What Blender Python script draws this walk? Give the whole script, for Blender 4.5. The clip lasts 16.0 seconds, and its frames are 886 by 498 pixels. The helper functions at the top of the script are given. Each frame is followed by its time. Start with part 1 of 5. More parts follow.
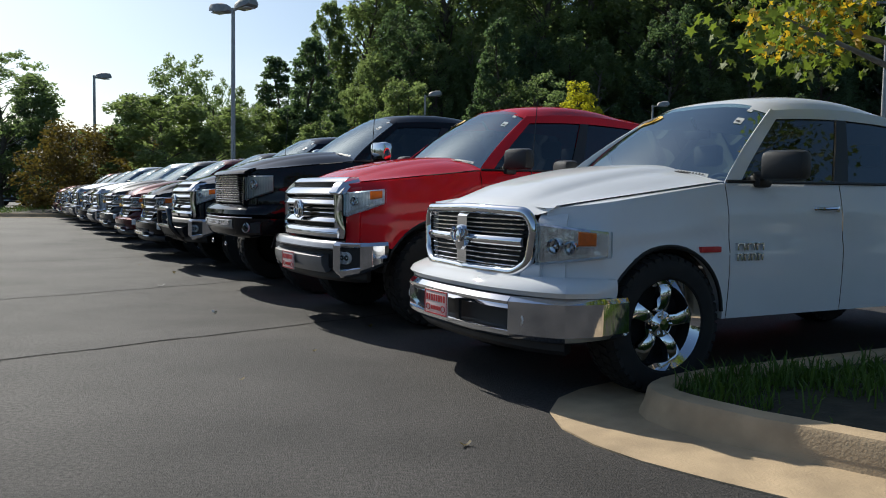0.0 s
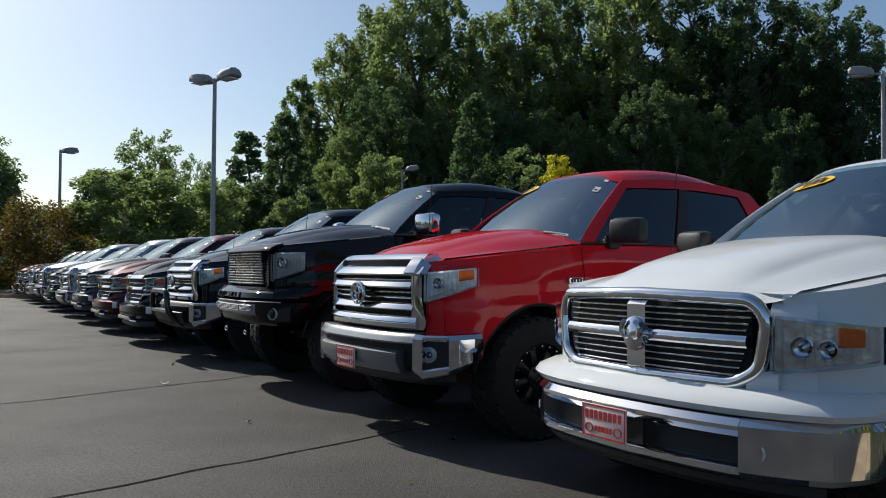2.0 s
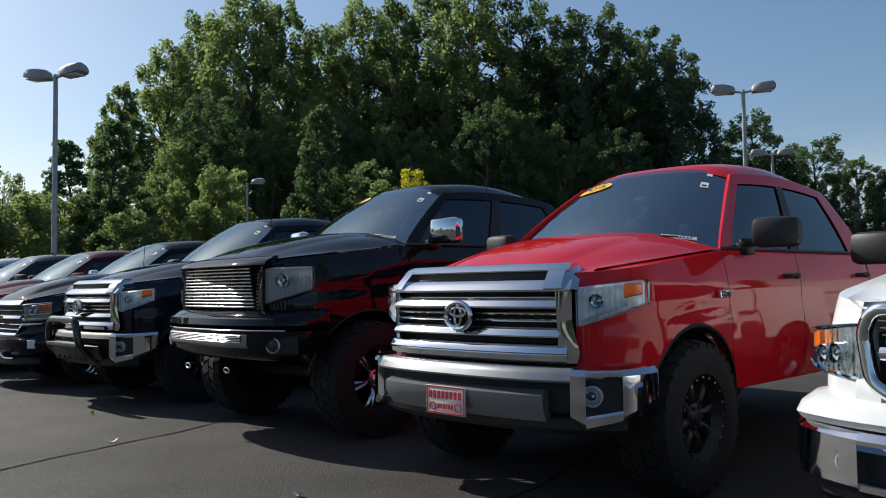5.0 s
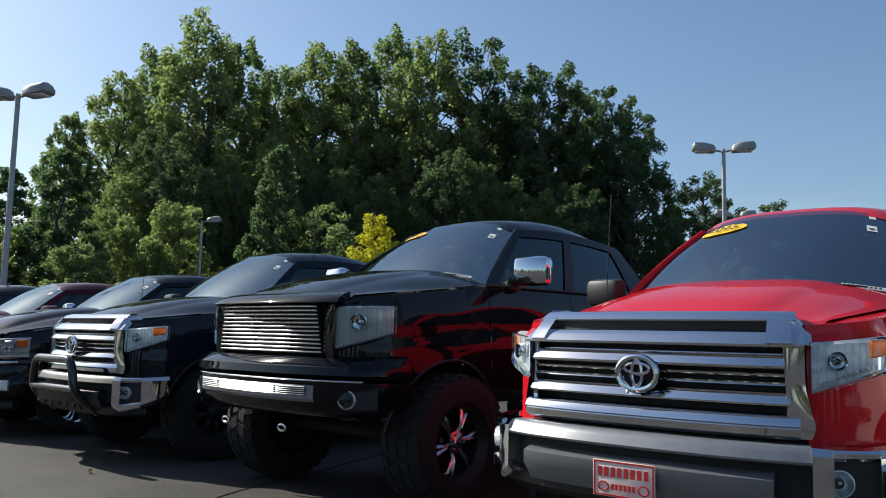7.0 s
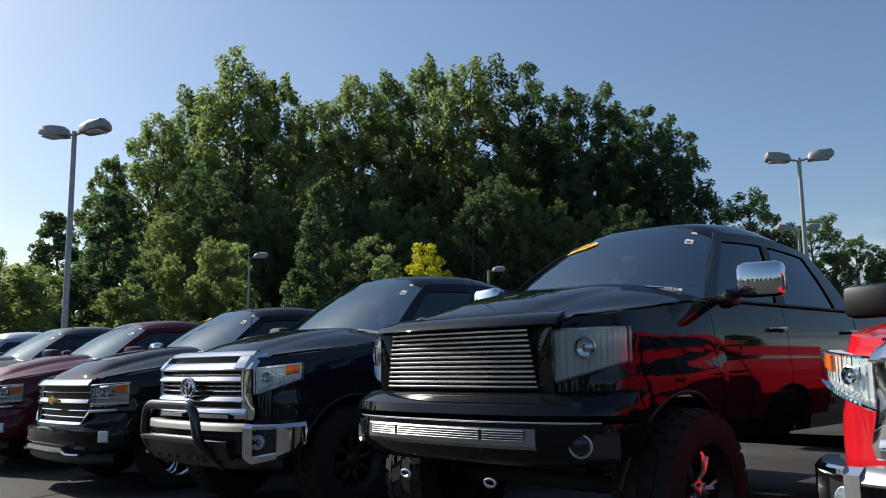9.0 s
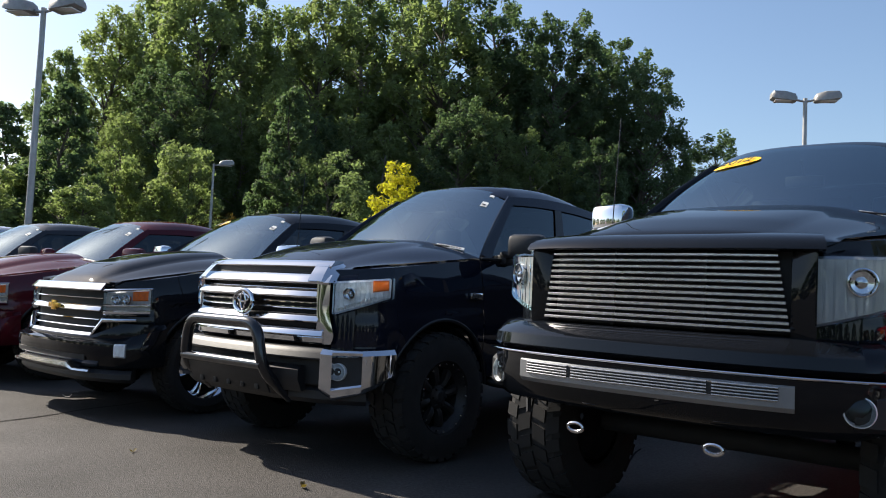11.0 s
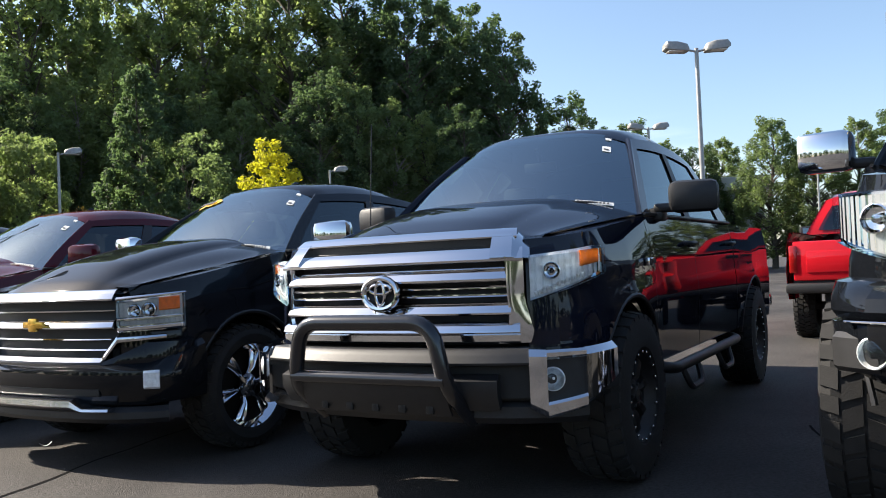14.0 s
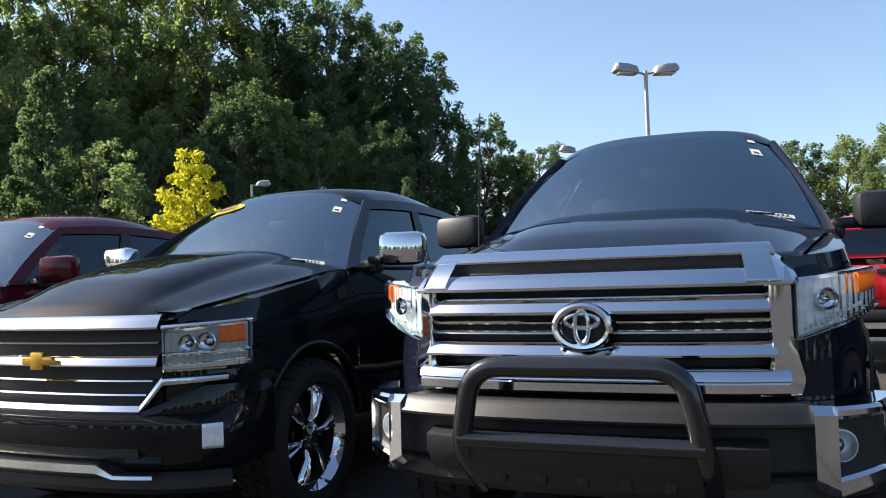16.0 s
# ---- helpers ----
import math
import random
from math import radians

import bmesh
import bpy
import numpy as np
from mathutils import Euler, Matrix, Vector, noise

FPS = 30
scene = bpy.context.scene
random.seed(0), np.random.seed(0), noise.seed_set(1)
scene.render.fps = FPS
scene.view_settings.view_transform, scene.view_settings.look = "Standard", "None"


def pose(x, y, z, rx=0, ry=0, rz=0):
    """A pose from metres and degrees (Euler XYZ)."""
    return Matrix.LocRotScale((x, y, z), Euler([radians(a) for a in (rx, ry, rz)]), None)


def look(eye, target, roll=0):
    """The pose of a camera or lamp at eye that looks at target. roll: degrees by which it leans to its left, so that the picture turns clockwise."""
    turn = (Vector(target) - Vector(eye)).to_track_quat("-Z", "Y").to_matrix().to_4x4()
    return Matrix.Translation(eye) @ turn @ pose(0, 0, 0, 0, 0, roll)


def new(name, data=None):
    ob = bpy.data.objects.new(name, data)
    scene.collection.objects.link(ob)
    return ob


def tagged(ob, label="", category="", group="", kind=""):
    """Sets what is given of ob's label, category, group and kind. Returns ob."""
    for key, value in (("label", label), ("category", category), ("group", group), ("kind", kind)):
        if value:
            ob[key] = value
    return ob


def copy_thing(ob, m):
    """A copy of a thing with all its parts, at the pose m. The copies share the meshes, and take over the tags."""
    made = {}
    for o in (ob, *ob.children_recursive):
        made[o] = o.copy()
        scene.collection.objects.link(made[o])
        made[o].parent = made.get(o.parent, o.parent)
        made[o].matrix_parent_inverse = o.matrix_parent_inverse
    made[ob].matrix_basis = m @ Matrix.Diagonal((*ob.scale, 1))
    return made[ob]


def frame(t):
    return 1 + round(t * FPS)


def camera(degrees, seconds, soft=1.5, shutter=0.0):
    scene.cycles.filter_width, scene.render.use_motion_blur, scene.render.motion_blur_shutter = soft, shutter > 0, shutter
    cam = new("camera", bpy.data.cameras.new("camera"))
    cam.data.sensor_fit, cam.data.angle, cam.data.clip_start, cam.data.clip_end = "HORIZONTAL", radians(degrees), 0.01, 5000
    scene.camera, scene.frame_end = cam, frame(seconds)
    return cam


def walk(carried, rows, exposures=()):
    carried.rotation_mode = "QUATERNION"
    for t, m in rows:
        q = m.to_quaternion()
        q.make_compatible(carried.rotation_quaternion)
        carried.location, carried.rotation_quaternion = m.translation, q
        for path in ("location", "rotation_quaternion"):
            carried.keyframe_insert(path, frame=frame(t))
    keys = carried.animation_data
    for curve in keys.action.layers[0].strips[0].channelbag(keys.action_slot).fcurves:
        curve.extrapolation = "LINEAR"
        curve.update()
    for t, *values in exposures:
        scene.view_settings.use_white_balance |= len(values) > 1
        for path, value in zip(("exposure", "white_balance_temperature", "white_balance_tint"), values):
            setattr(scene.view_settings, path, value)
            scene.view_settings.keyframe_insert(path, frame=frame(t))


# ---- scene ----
cam = camera(55.8, 16.0, soft=1.0)
PATH = [
    (0, (0.123, -0.013, 1.192), (0.100, 1.982, 1.063), 0.91),
    (0.5, (-0.126, 0.398, 1.209), (-0.141, 2.396, 1.139), -0.13),
    (1, (-0.396, 0.704, 1.188), (-0.381, 2.703, 1.152), -0.67),
    (1.5, (-0.623, 1.032, 1.178), (-0.551, 3.031, 1.193), -0.43),
    (2, (-0.887, 1.399, 1.216), (-0.820, 3.397, 1.267), 0.41),
    (2.5, (-1.125, 1.657, 1.211), (-1.025, 3.653, 1.273), 0.46),
    (3, (-1.385, 2.036, 1.158), (-1.129, 4.018, 1.217), 0.64),
    (3.2, (-1.529, 2.195, 1.176), (-1.261, 4.176, 1.235), 0.90),
    (5.3, (-2.709, 3.267, 1.209), (-2.146, 5.183, 1.317), -1.68),
    (5.5, (-2.792, 3.396, 1.195), (-2.184, 5.296, 1.347), -2.64),
    (6, (-3.023, 3.742, 1.215), (-2.390, 5.627, 1.435), -4.25),
    (6.5, (-3.239, 4.047, 1.216), (-2.625, 5.938, 1.434), -0.77),
    (7, (-3.394, 4.345, 1.185), (-2.769, 6.233, 1.396), 1.33),
    (7.5, (-3.600, 4.723, 1.232), (-3.101, 6.649, 1.440), 1.08),
    (8, (-3.832, 5.006, 1.214), (-3.293, 6.908, 1.517), -0.28),
    (8.2, (-3.888, 5.122, 1.201), (-3.344, 7.023, 1.497), -0.61),
    (10.3, (-4.563, 6.702, 1.159), (-3.966, 8.592, 1.428), 0.52),
    (10.5, (-4.637, 6.845, 1.154), (-4.027, 8.734, 1.403), 1.16),
    (11, (-4.858, 7.149, 1.156), (-4.182, 9.029, 1.262), 2.69),
    (11.5, (-5.039, 7.521, 1.123), (-4.297, 9.376, 1.222), 1.86),
    (12, (-5.294, 7.907, 1.127), (-4.512, 9.748, 1.141), 0.40),
    (12.5, (-5.492, 8.204, 1.133), (-4.642, 10.015, 1.140), 0.25),
    (13, (-5.632, 8.605, 1.153), (-4.712, 10.381, 1.200), -0.72),
    (13.5, (-5.830, 8.941, 1.158), (-4.869, 10.694, 1.209), -1.71),
    (14, (-5.986, 9.247, 1.152), (-4.974, 10.971, 1.200), -2.34),
    (14.5, (-6.070, 9.668, 1.164), (-5.010, 11.363, 1.211), -3.06),
    (15, (-6.216, 10.039, 1.154), (-5.121, 11.712, 1.204), -2.18),
    (15.5, (-6.325, 10.368, 1.175), (-5.172, 12.001, 1.227), -1.78),
    (16, (-6.408, 10.795, 1.205), (-5.207, 12.392, 1.294), -1.58),
]
walk(cam, [(t, look(eye, target, roll)) for t, eye, target, roll in PATH],
     [(0.0, 0.2, 5860, 6), (1.0, 0.08, 5860, 6), (2.5, 0.05, 5860, 6), (5.5, 0.35, 5910, 6), (6.5, 0.55, 5910, 6), (8.0, 0.35, 5910, 6), (10.5, 0.65, 6110, 10), (12.0, 1.5, 6360, 10), (13.0, 1.45, 6360, 10), (15.0, 1.35, 6310, 10), (16.0, 1.35, 6310, 10)])

# ---- light ----
ROW = -61.0                      # turn of the parked row
AX = Vector((math.cos(radians(ROW)), math.sin(radians(ROW)), 0))
AY = Vector((-AX.y, AX.x, 0))
SUN_EL = 36.0
to_sun = (AX * -1.0 + AY * -0.16).normalized()
sun_vec = to_sun * math.cos(radians(SUN_EL)) + Vector((0, 0, math.sin(radians(SUN_EL))))
sun = new("sun", bpy.data.lights.new("sun", "SUN"))
sun.data.energy, sun.data.angle, sun.data.color = 4.6, radians(0.6), (1.0, 0.89, 0.74)
sun.matrix_world = look(sun_vec * 60, (0, 0, 0))
world = bpy.data.worlds.new("sky")
scene.world = world
world.use_nodes = True
wn = world.node_tree.nodes
wl = world.node_tree.links
sky = wn.new("ShaderNodeTexSky")
sky.sky_type, sky.sun_disc = "NISHITA", False
sky.sun_elevation = radians(SUN_EL)
sky.sun_rotation = math.atan2(to_sun.x, to_sun.y)
sky.air_density, sky.dust_density, sky.ozone_density = 1.0, 1.2, 1.5
# thin streaks of cloud low in the sky
tcw = wn.new("ShaderNodeTexCoord")
mpw = wn.new("ShaderNodeMapping")
mpw.inputs["Scale"].default_value = (2.0, 2.0, 11.0)
cl = wn.new("ShaderNodeTexNoise")
cl.inputs["Scale"].default_value, cl.inputs["Detail"].default_value = 1.6, 5
cr = wn.new("ShaderNodeValToRGB")
cr.color_ramp.elements[0].position, cr.color_ramp.elements[1].position = 0.52, 0.72
sepw = wn.new("ShaderNodeSeparateXYZ")
low = wn.new("ShaderNodeMapRange")
low.inputs["From Min"].default_value, low.inputs["From Max"].default_value = 0.17, 0.03
mulw = wn.new("ShaderNodeMath")
mulw.operation = "MULTIPLY"
mixw = wn.new("ShaderNodeMix")
mixw.data_type = "RGBA"
mixw.inputs["B"].default_value = (11.0, 10.6, 10.0, 1)
wl.new(tcw.outputs["Generated"], mpw.inputs["Vector"])
wl.new(mpw.outputs["Vector"], cl.inputs["Vector"])
wl.new(cl.outputs["Fac"], cr.inputs["Fac"])
wl.new(tcw.outputs["Generated"], sepw.inputs["Vector"])
wl.new(sepw.outputs["Z"], low.inputs["Value"])
wl.new(cr.outputs["Color"], mulw.inputs[0])
wl.new(low.outputs["Result"], mulw.inputs[1])
wl.new(mulw.outputs["Value"], mixw.inputs["Factor"])
wl.new(sky.outputs["Color"], mixw.inputs["A"])
wl.new(mixw.outputs["Result"], wn["Background"].inputs["Color"])
wn["Background"].inputs["Strength"].default_value = 0.085


# ---- materials ----
def material(name, color, rough=0.5, metal=0.0, vary=0.0, scale=8.0, bump=0.0, bump_scale=60.0, coat=0.0, spec=0.5, vary2=0.0, scale2=0.6, island=0.0):
    m = bpy.data.materials.new(name)
    m.use_nodes = True
    n, l = m.node_tree.nodes, m.node_tree.links
    b = n["Principled BSDF"]
    b.inputs["Roughness"].default_value, b.inputs["Metallic"].default_value = rough, metal
    b.inputs["Coat Weight"].default_value, b.inputs["Coat Roughness"].default_value = coat, 0.03
    b.inputs["Specular IOR Level"].default_value = spec
    b.inputs["Coat IOR"].default_value = 1.42
    b.inputs["Base Color"].default_value = (*color, 1)
    tc = n.new("ShaderNodeTexCoord")
    src = None
    for amount, sc in ((vary, scale), (vary2, scale2)):
        if amount:
            t = n.new("ShaderNodeTexNoise")
            t.inputs["Scale"].default_value, t.inputs["Detail"].default_value = sc, 5
            l.new(tc.outputs["Object"], t.inputs["Vector"])
            r = n.new("ShaderNodeMapRange")
            r.inputs["From Min"].default_value, r.inputs["From Max"].default_value = 0.3, 0.7
            r.inputs["To Min"].default_value, r.inputs["To Max"].default_value = 1 - amount, 1 + amount
            l.new(t.outputs["Fac"], r.inputs["Value"])
            h = n.new("ShaderNodeMix")
            h.data_type, h.blend_type = "RGBA", "MULTIPLY"
            h.inputs["Factor"].default_value = 1
            h.inputs["A"].default_value = (*color, 1)
            if src:
                l.new(src, h.inputs["A"])
            l.new(r.outputs["Result"], h.inputs["B"])
            src = h.outputs["Result"]
    if island:
        g = n.new("ShaderNodeNewGeometry")
        r = n.new("ShaderNodeMapRange")
        r.inputs["To Min"].default_value, r.inputs["To Max"].default_value = 1 - island, 1 + island
        l.new(g.outputs["Random Per Island"], r.inputs["Value"])
        h = n.new("ShaderNodeMix")
        h.data_type, h.blend_type = "RGBA", "MULTIPLY"
        h.inputs["Factor"].default_value = 1
        h.inputs["A"].default_value = (*color, 1)
        if src:
            l.new(src, h.inputs["A"])
        l.new(r.outputs["Result"], h.inputs["B"])
        src = h.outputs["Result"]
    if src:
        l.new(src, b.inputs["Base Color"])
    if bump:
        t = n.new("ShaderNodeTexNoise")
        t.inputs["Scale"].default_value, t.inputs["Detail"].default_value = bump_scale, 6
        l.new(tc.outputs["Object"], t.inputs["Vector"])
        u = n.new("ShaderNodeBump")
        u.inputs["Strength"].default_value, u.inputs["Distance"].default_value = bump, 0.01
        l.new(t.outputs["Fac"], u.inputs["Height"])
        l.new(u.outputs["Normal"], b.inputs["Normal"])
    return m


def glass_material(name, tint, gloss_rough=0.0, ior=1.5):
    """A thin pane: tinted see-through, with a Fresnel gloss."""
    m = bpy.data.materials.new(name)
    m.use_nodes = True
    n, l = m.node_tree.nodes, m.node_tree.links
    n.remove(n["Principled BSDF"])
    tr, gl, fr, mx = n.new("ShaderNodeBsdfTransparent"), n.new("ShaderNodeBsdfGlossy"), n.new("ShaderNodeFresnel"), n.new("ShaderNodeMixShader")
    tr.inputs["Color"].default_value = (*tint, 1)
    gl.inputs["Roughness"].default_value = gloss_rough
    gl.inputs["Color"].default_value = (0.80, 0.92, 0.96, 1)
    fr.inputs["IOR"].default_value = ior
    l.new(fr.outputs["Fac"], mx.inputs["Fac"])
    l.new(tr.outputs["BSDF"], mx.inputs[1])
    l.new(gl.outputs["BSDF"], mx.inputs[2])
    l.new(mx.outputs["Shader"], n["Material Output"].inputs["Surface"])
    return m


def leaf_material(name, color, trans=0.35):
    m = material(name, color, 0.6, vary=0.25, scale=0.7, island=0.35, spec=0.3)
    n, l = m.node_tree.nodes, m.node_tree.links
    b = n["Principled BSDF"]
    t, mx = n.new("ShaderNodeBsdfTranslucent"), n.new("ShaderNodeMixShader")
    t.inputs["Color"].default_value = (min(1, color[0] * 1.7), min(1, color[1] * 1.9), color[2] * 1.2, 1)
    mx.inputs["Fac"].default_value = trans
    l.new(b.outputs["BSDF"], mx.inputs[1])
    l.new(t.outputs["BSDF"], mx.inputs[2])
    l.new(mx.outputs["Shader"], n["Material Output"].inputs["Surface"])
    return m


def paint(name, color, metal=0.0, rough=0.4):
    return material(name, color, rough, metal, vary=0.03, scale=3, coat=0.85, spec=0.0)


WHITE = paint("white_paint", (0.72, 0.73, 0.74))
RED = paint("red_paint", (0.55, 0.012, 0.02))
BLACK = paint("black_paint", (0.006, 0.007, 0.009))
NAVY = paint("blue_black_paint", (0.006, 0.008, 0.016))
MAROON = paint("maroon_paint", (0.07, 0.006, 0.011), 0.2)
SILVER = paint("silver_paint", (0.42, 0.45, 0.5), 0.6)
BLUEGREY = paint("blue_grey_paint", (0.16, 0.2, 0.27), 0.5)
CHARCOAL = paint("charcoal_paint", (0.035, 0.037, 0.042), 0.3)
CHROME = material("chrome", (0.72, 0.73, 0.75), 0.05, 1.0, bump=0.008, bump_scale=14)
BRUSHED = material("brushed_metal", (0.6, 0.6, 0.62), 0.22, 1.0, vary=0.08, scale=30)
GREYBAR = material("grey_bumper_paint", (0.24, 0.245, 0.255), 0.3, 0.5, vary=0.06, scale=12, coat=0.4)
PLASTIC = material("black_plastic", (0.012, 0.012, 0.013), 0.5, vary=0.2, scale=25, bump=0.06, bump_scale=400)
GLOSSBLACK = material("gloss_black_tube", (0.012, 0.012, 0.014), 0.22, coat=0.6, vary=0.1, scale=20)
MESHBLACK = material("grille_black", (0.006, 0.006, 0.006), 0.6, vary=0.2, scale=40)
RUBBER = material("tyre_rubber", (0.011, 0.0105, 0.010), 0.85, vary=0.25, scale=14, bump=0.15, bump_scale=120)
UNDER = material("underbody", (0.012, 0.012, 0.012), 0.8, vary=0.3, scale=8)
CABIN = material("cabin_trim", (0.035, 0.034, 0.035), 0.75, vary=0.15, scale=12)
CABINTAN = material("tan_trim", (0.22, 0.18, 0.13), 0.75, vary=0.12, scale=12)
REFLECTOR = material("lamp_reflector", (0.78, 0.8, 0.82), 0.3, 0.35, bump=0.6, bump_scale=26, vary=0.2, scale=22)
SMOKED = material("smoked_lamp", (0.40, 0.41, 0.42), 0.3, 0.35, coat=0.5, bump=0.25, bump_scale=20)
SILVERED = material("silvered_lamp", (0.74, 0.75, 0.77), 0.18, 0.85, bump=0.5, bump_scale=18, vary=0.3, scale=14)
AMBER = material("amber_lens", (0.85, 0.17, 0.01), 0.15, vary=0.15, scale=40, coat=0.6)
REDLENS = material("red_lens", (0.45, 0.012, 0.01), 0.15, coat=0.8, vary=0.15, scale=30)
BULB = material("frosted_bulb", (0.8, 0.8, 0.78), 0.2, coat=0.5, vary=0.05)
LENS = glass_material("clear_lens", (0.93, 0.94, 0.95), 0.02)
SCREEN = glass_material("windscreen_glass", (0.22, 0.32, 0.35), 0.0, 4.2)
SIDEGLASS = glass_material("tinted_glass", (0.10, 0.115, 0.13), 0.0, 1.8)
YELLOW = material("yellow_sticker", (0.85, 0.52, 0.01), 0.45, vary=0.05)
STICKER = material("white_sticker", (0.75, 0.75, 0.73), 0.5, vary=0.06, scale=30)
STICKRED = material("red_print", (0.5, 0.02, 0.02), 0.5, vary=0.08, scale=30)
INK = material("dark_print", (0.03, 0.03, 0.03), 0.5, vary=0.1)
GOLD = material("gold_badge", (0.75, 0.45, 0.08), 0.25, 0.9, vary=0.06)
PLATE_PINK = material("plate_face", (0.8, 0.66, 0.6), 0.45, vary=0.05, scale=20)
POLE = material("galvanised_pole", (0.38, 0.38, 0.37), 0.5, 0.5, vary=0.12, scale=6)
LAMPHEAD = material("lamp_housing", (0.34, 0.33, 0.31), 0.55, 0.3, vary=0.12, scale=8)
CONCRETE = material("kerb_concrete", (0.46, 0.34, 0.205), 0.9, vary=0.16, scale=5, bump=0.35, bump_scale=70, vary2=0.22, scale2=1.2)
SOIL = material("island_soil", (0.045, 0.04, 0.025), 0.95, vary=0.35, scale=9, bump=0.7, bump_scale=25)
GRASS = leaf_material("grass_blades", (0.075, 0.12, 0.022), 0.3)
TAR = material("crack_sealer", (0.012, 0.011, 0.011), 0.95, spec=0.05, vary=0.2, scale=10)
BARK = material("bark", (0.10, 0.085, 0.065), 0.9, vary=0.3, scale=12, bump=0.7, bump_scale=30)
BARKGREY = material("pale_bark", (0.24, 0.22, 0.19), 0.9, vary=0.3, scale=10, bump=0.5, bump_scale=30)
LEAFDARK = leaf_material("dark_leaves", (0.08, 0.112, 0.062), 0.55)
LEAFMID = leaf_material("mid_green_leaves", (0.14, 0.172, 0.088), 0.6)
LEAFLIGHT = leaf_material("light_green_leaves", (0.16, 0.188, 0.088), 0.6)
LEAFYELLOW = leaf_material("yellow_leaves", (0.42, 0.37, 0.03), 0.5)
LEAFBROWN = leaf_material("browning_leaves", (0.11, 0.075, 0.02))
LEAFMAPLE = leaf_material("maple_leaves", (0.14, 0.17, 0.03), 0.4)
LEAFGOLD = leaf_material("turning_maple_leaves", (0.42, 0.26, 0.02), 0.45)
STUCCO = material("pale_building_wall", (0.55, 0.54, 0.51), 0.85, vary=0.08, scale=2)
LINE = material("parking_line_paint", (0.62, 0.6, 0.55), 0.75, vary=0.3, scale=8)

ASPHALT = material("asphalt", (0.052, 0.047, 0.043), 0.78, spec=0.3, vary=0.5, scale=48, bump=0.9, bump_scale=110, vary2=0.5, scale2=0.55)


# ---- mesh helpers ----
def part(name, bm, mat, parent=None, label="", smooth=40):
    me = bpy.data.meshes.new(name)
    bmesh.ops.remove_doubles(bm, verts=bm.verts, dist=1e-5)
    bmesh.ops.recalc_face_normals(bm, faces=bm.faces)
    bm.to_mesh(me)
    bm.free()
    for m in (mat if isinstance(mat, (list, tuple)) else [mat]):
        me.materials.append(m)
    ob = new(name, me)
    if smooth:
        me.shade_smooth()
        me.set_sharp_from_angle(angle=radians(smooth))
    if parent:
        ob.parent = parent
    if label:
        ob["label"] = label
    return ob


def grid(bm, f, nu, nv):
    """A sheet of nu x nv cells, f(u, v) with u, v from 0 to 1."""
    vs = [[bm.verts.new(f(i / nu, j / nv)) for j in range(nv + 1)] for i in range(nu + 1)]
    for i in range(nu):
        for j in range(nv):
            bm.faces.new((vs[i][j], vs[i + 1][j], vs[i + 1][j + 1], vs[i][j + 1]))
    return vs


def box(bm, x0, x1, y0, y1, z0, z1, bevel=0.0, turn=None):
    r = bmesh.ops.create_cube(bm, size=1.0, matrix=Matrix.LocRotScale(((x0 + x1) / 2, (y0 + y1) / 2, (z0 + z1) / 2), None, (x1 - x0, y1 - y0, z1 - z0)))
    vs = r["verts"]
    if bevel:
        es = list({e for v in vs for e in v.link_edges})
        out = bmesh.ops.bevel(bm, geom=es, offset=bevel, segments=2, profile=0.5, affect="EDGES")
        vs = list({v for f in out["faces"] for v in f.verts} | {v for v in vs if v.is_valid})
    if turn is not None:
        bmesh.ops.transform(bm, matrix=turn, verts=[v for v in vs if v.is_valid])
    return vs


def tube(bm, pts, r, seg=10, cap=True):
    """A round bar through points; r a number or one number a point."""
    pts = [Vector(p) for p in pts]
    rs = r if isinstance(r, (list, tuple)) else [r] * len(pts)
    rings, side = [], None
    for i, p in enumerate(pts):
        d = (pts[min(i + 1, len(pts) - 1)] - pts[max(i - 1, 0)]).normalized()
        if side is None:
            side = d.orthogonal().normalized()
        side = (side - d * side.dot(d)).normalized()
        up = d.cross(side)
        rings.append([bm.verts.new(p + (side * math.cos(a) + up * math.sin(a)) * rs[i]) for a in (2 * math.pi * k / seg for k in range(seg))])
    for a, b in zip(rings, rings[1:]):
        for k in range(seg):
            bm.faces.new((a[k], a[(k + 1) % seg], b[(k + 1) % seg], b[k]))
    if cap:
        bm.faces.new(rings[0])
        bm.faces.new(rings[-1][::-1])


def rounded(pts, n=6, r=0.08):
    """Points of a bent bar whose corners are rounded by r."""
    pts = [Vector(p) for p in pts]
    out = [pts[0]]
    for a, b, c in zip(pts, pts[1:], pts[2:]):
        p, q = b + (a - b).normalized() * r, b + (c - b).normalized() * r
        for k in range(n + 1):
            t = k / n
            out.append(p * (1 - t) ** 2 + b * 2 * t * (1 - t) + q * t * t)
    return out + [pts[-1]]


def lathe(bm, prof, seg, m):
    """Turns a profile of (radius, x) round the x axis, placed by m."""
    rings = [[bm.verts.new(m @ Vector((x, r * math.cos(a), r * math.sin(a)))) for a in (2 * math.pi * k / seg for k in range(seg))] for r, x in prof]
    for a, b in zip(rings, rings[1:]):
        for k in range(seg):
            bm.faces.new((a[k], a[(k + 1) % seg], b[(k + 1) % seg], b[k]))


NOSE_D, NOSE_N = 0.57, 2.7


def nose(x, w=1.0, d=NOSE_D):
    u = min(abs(x) / w, 0.9995)
    return d * (1 - (1 - u ** NOSE_N) ** (1 / NOSE_N))


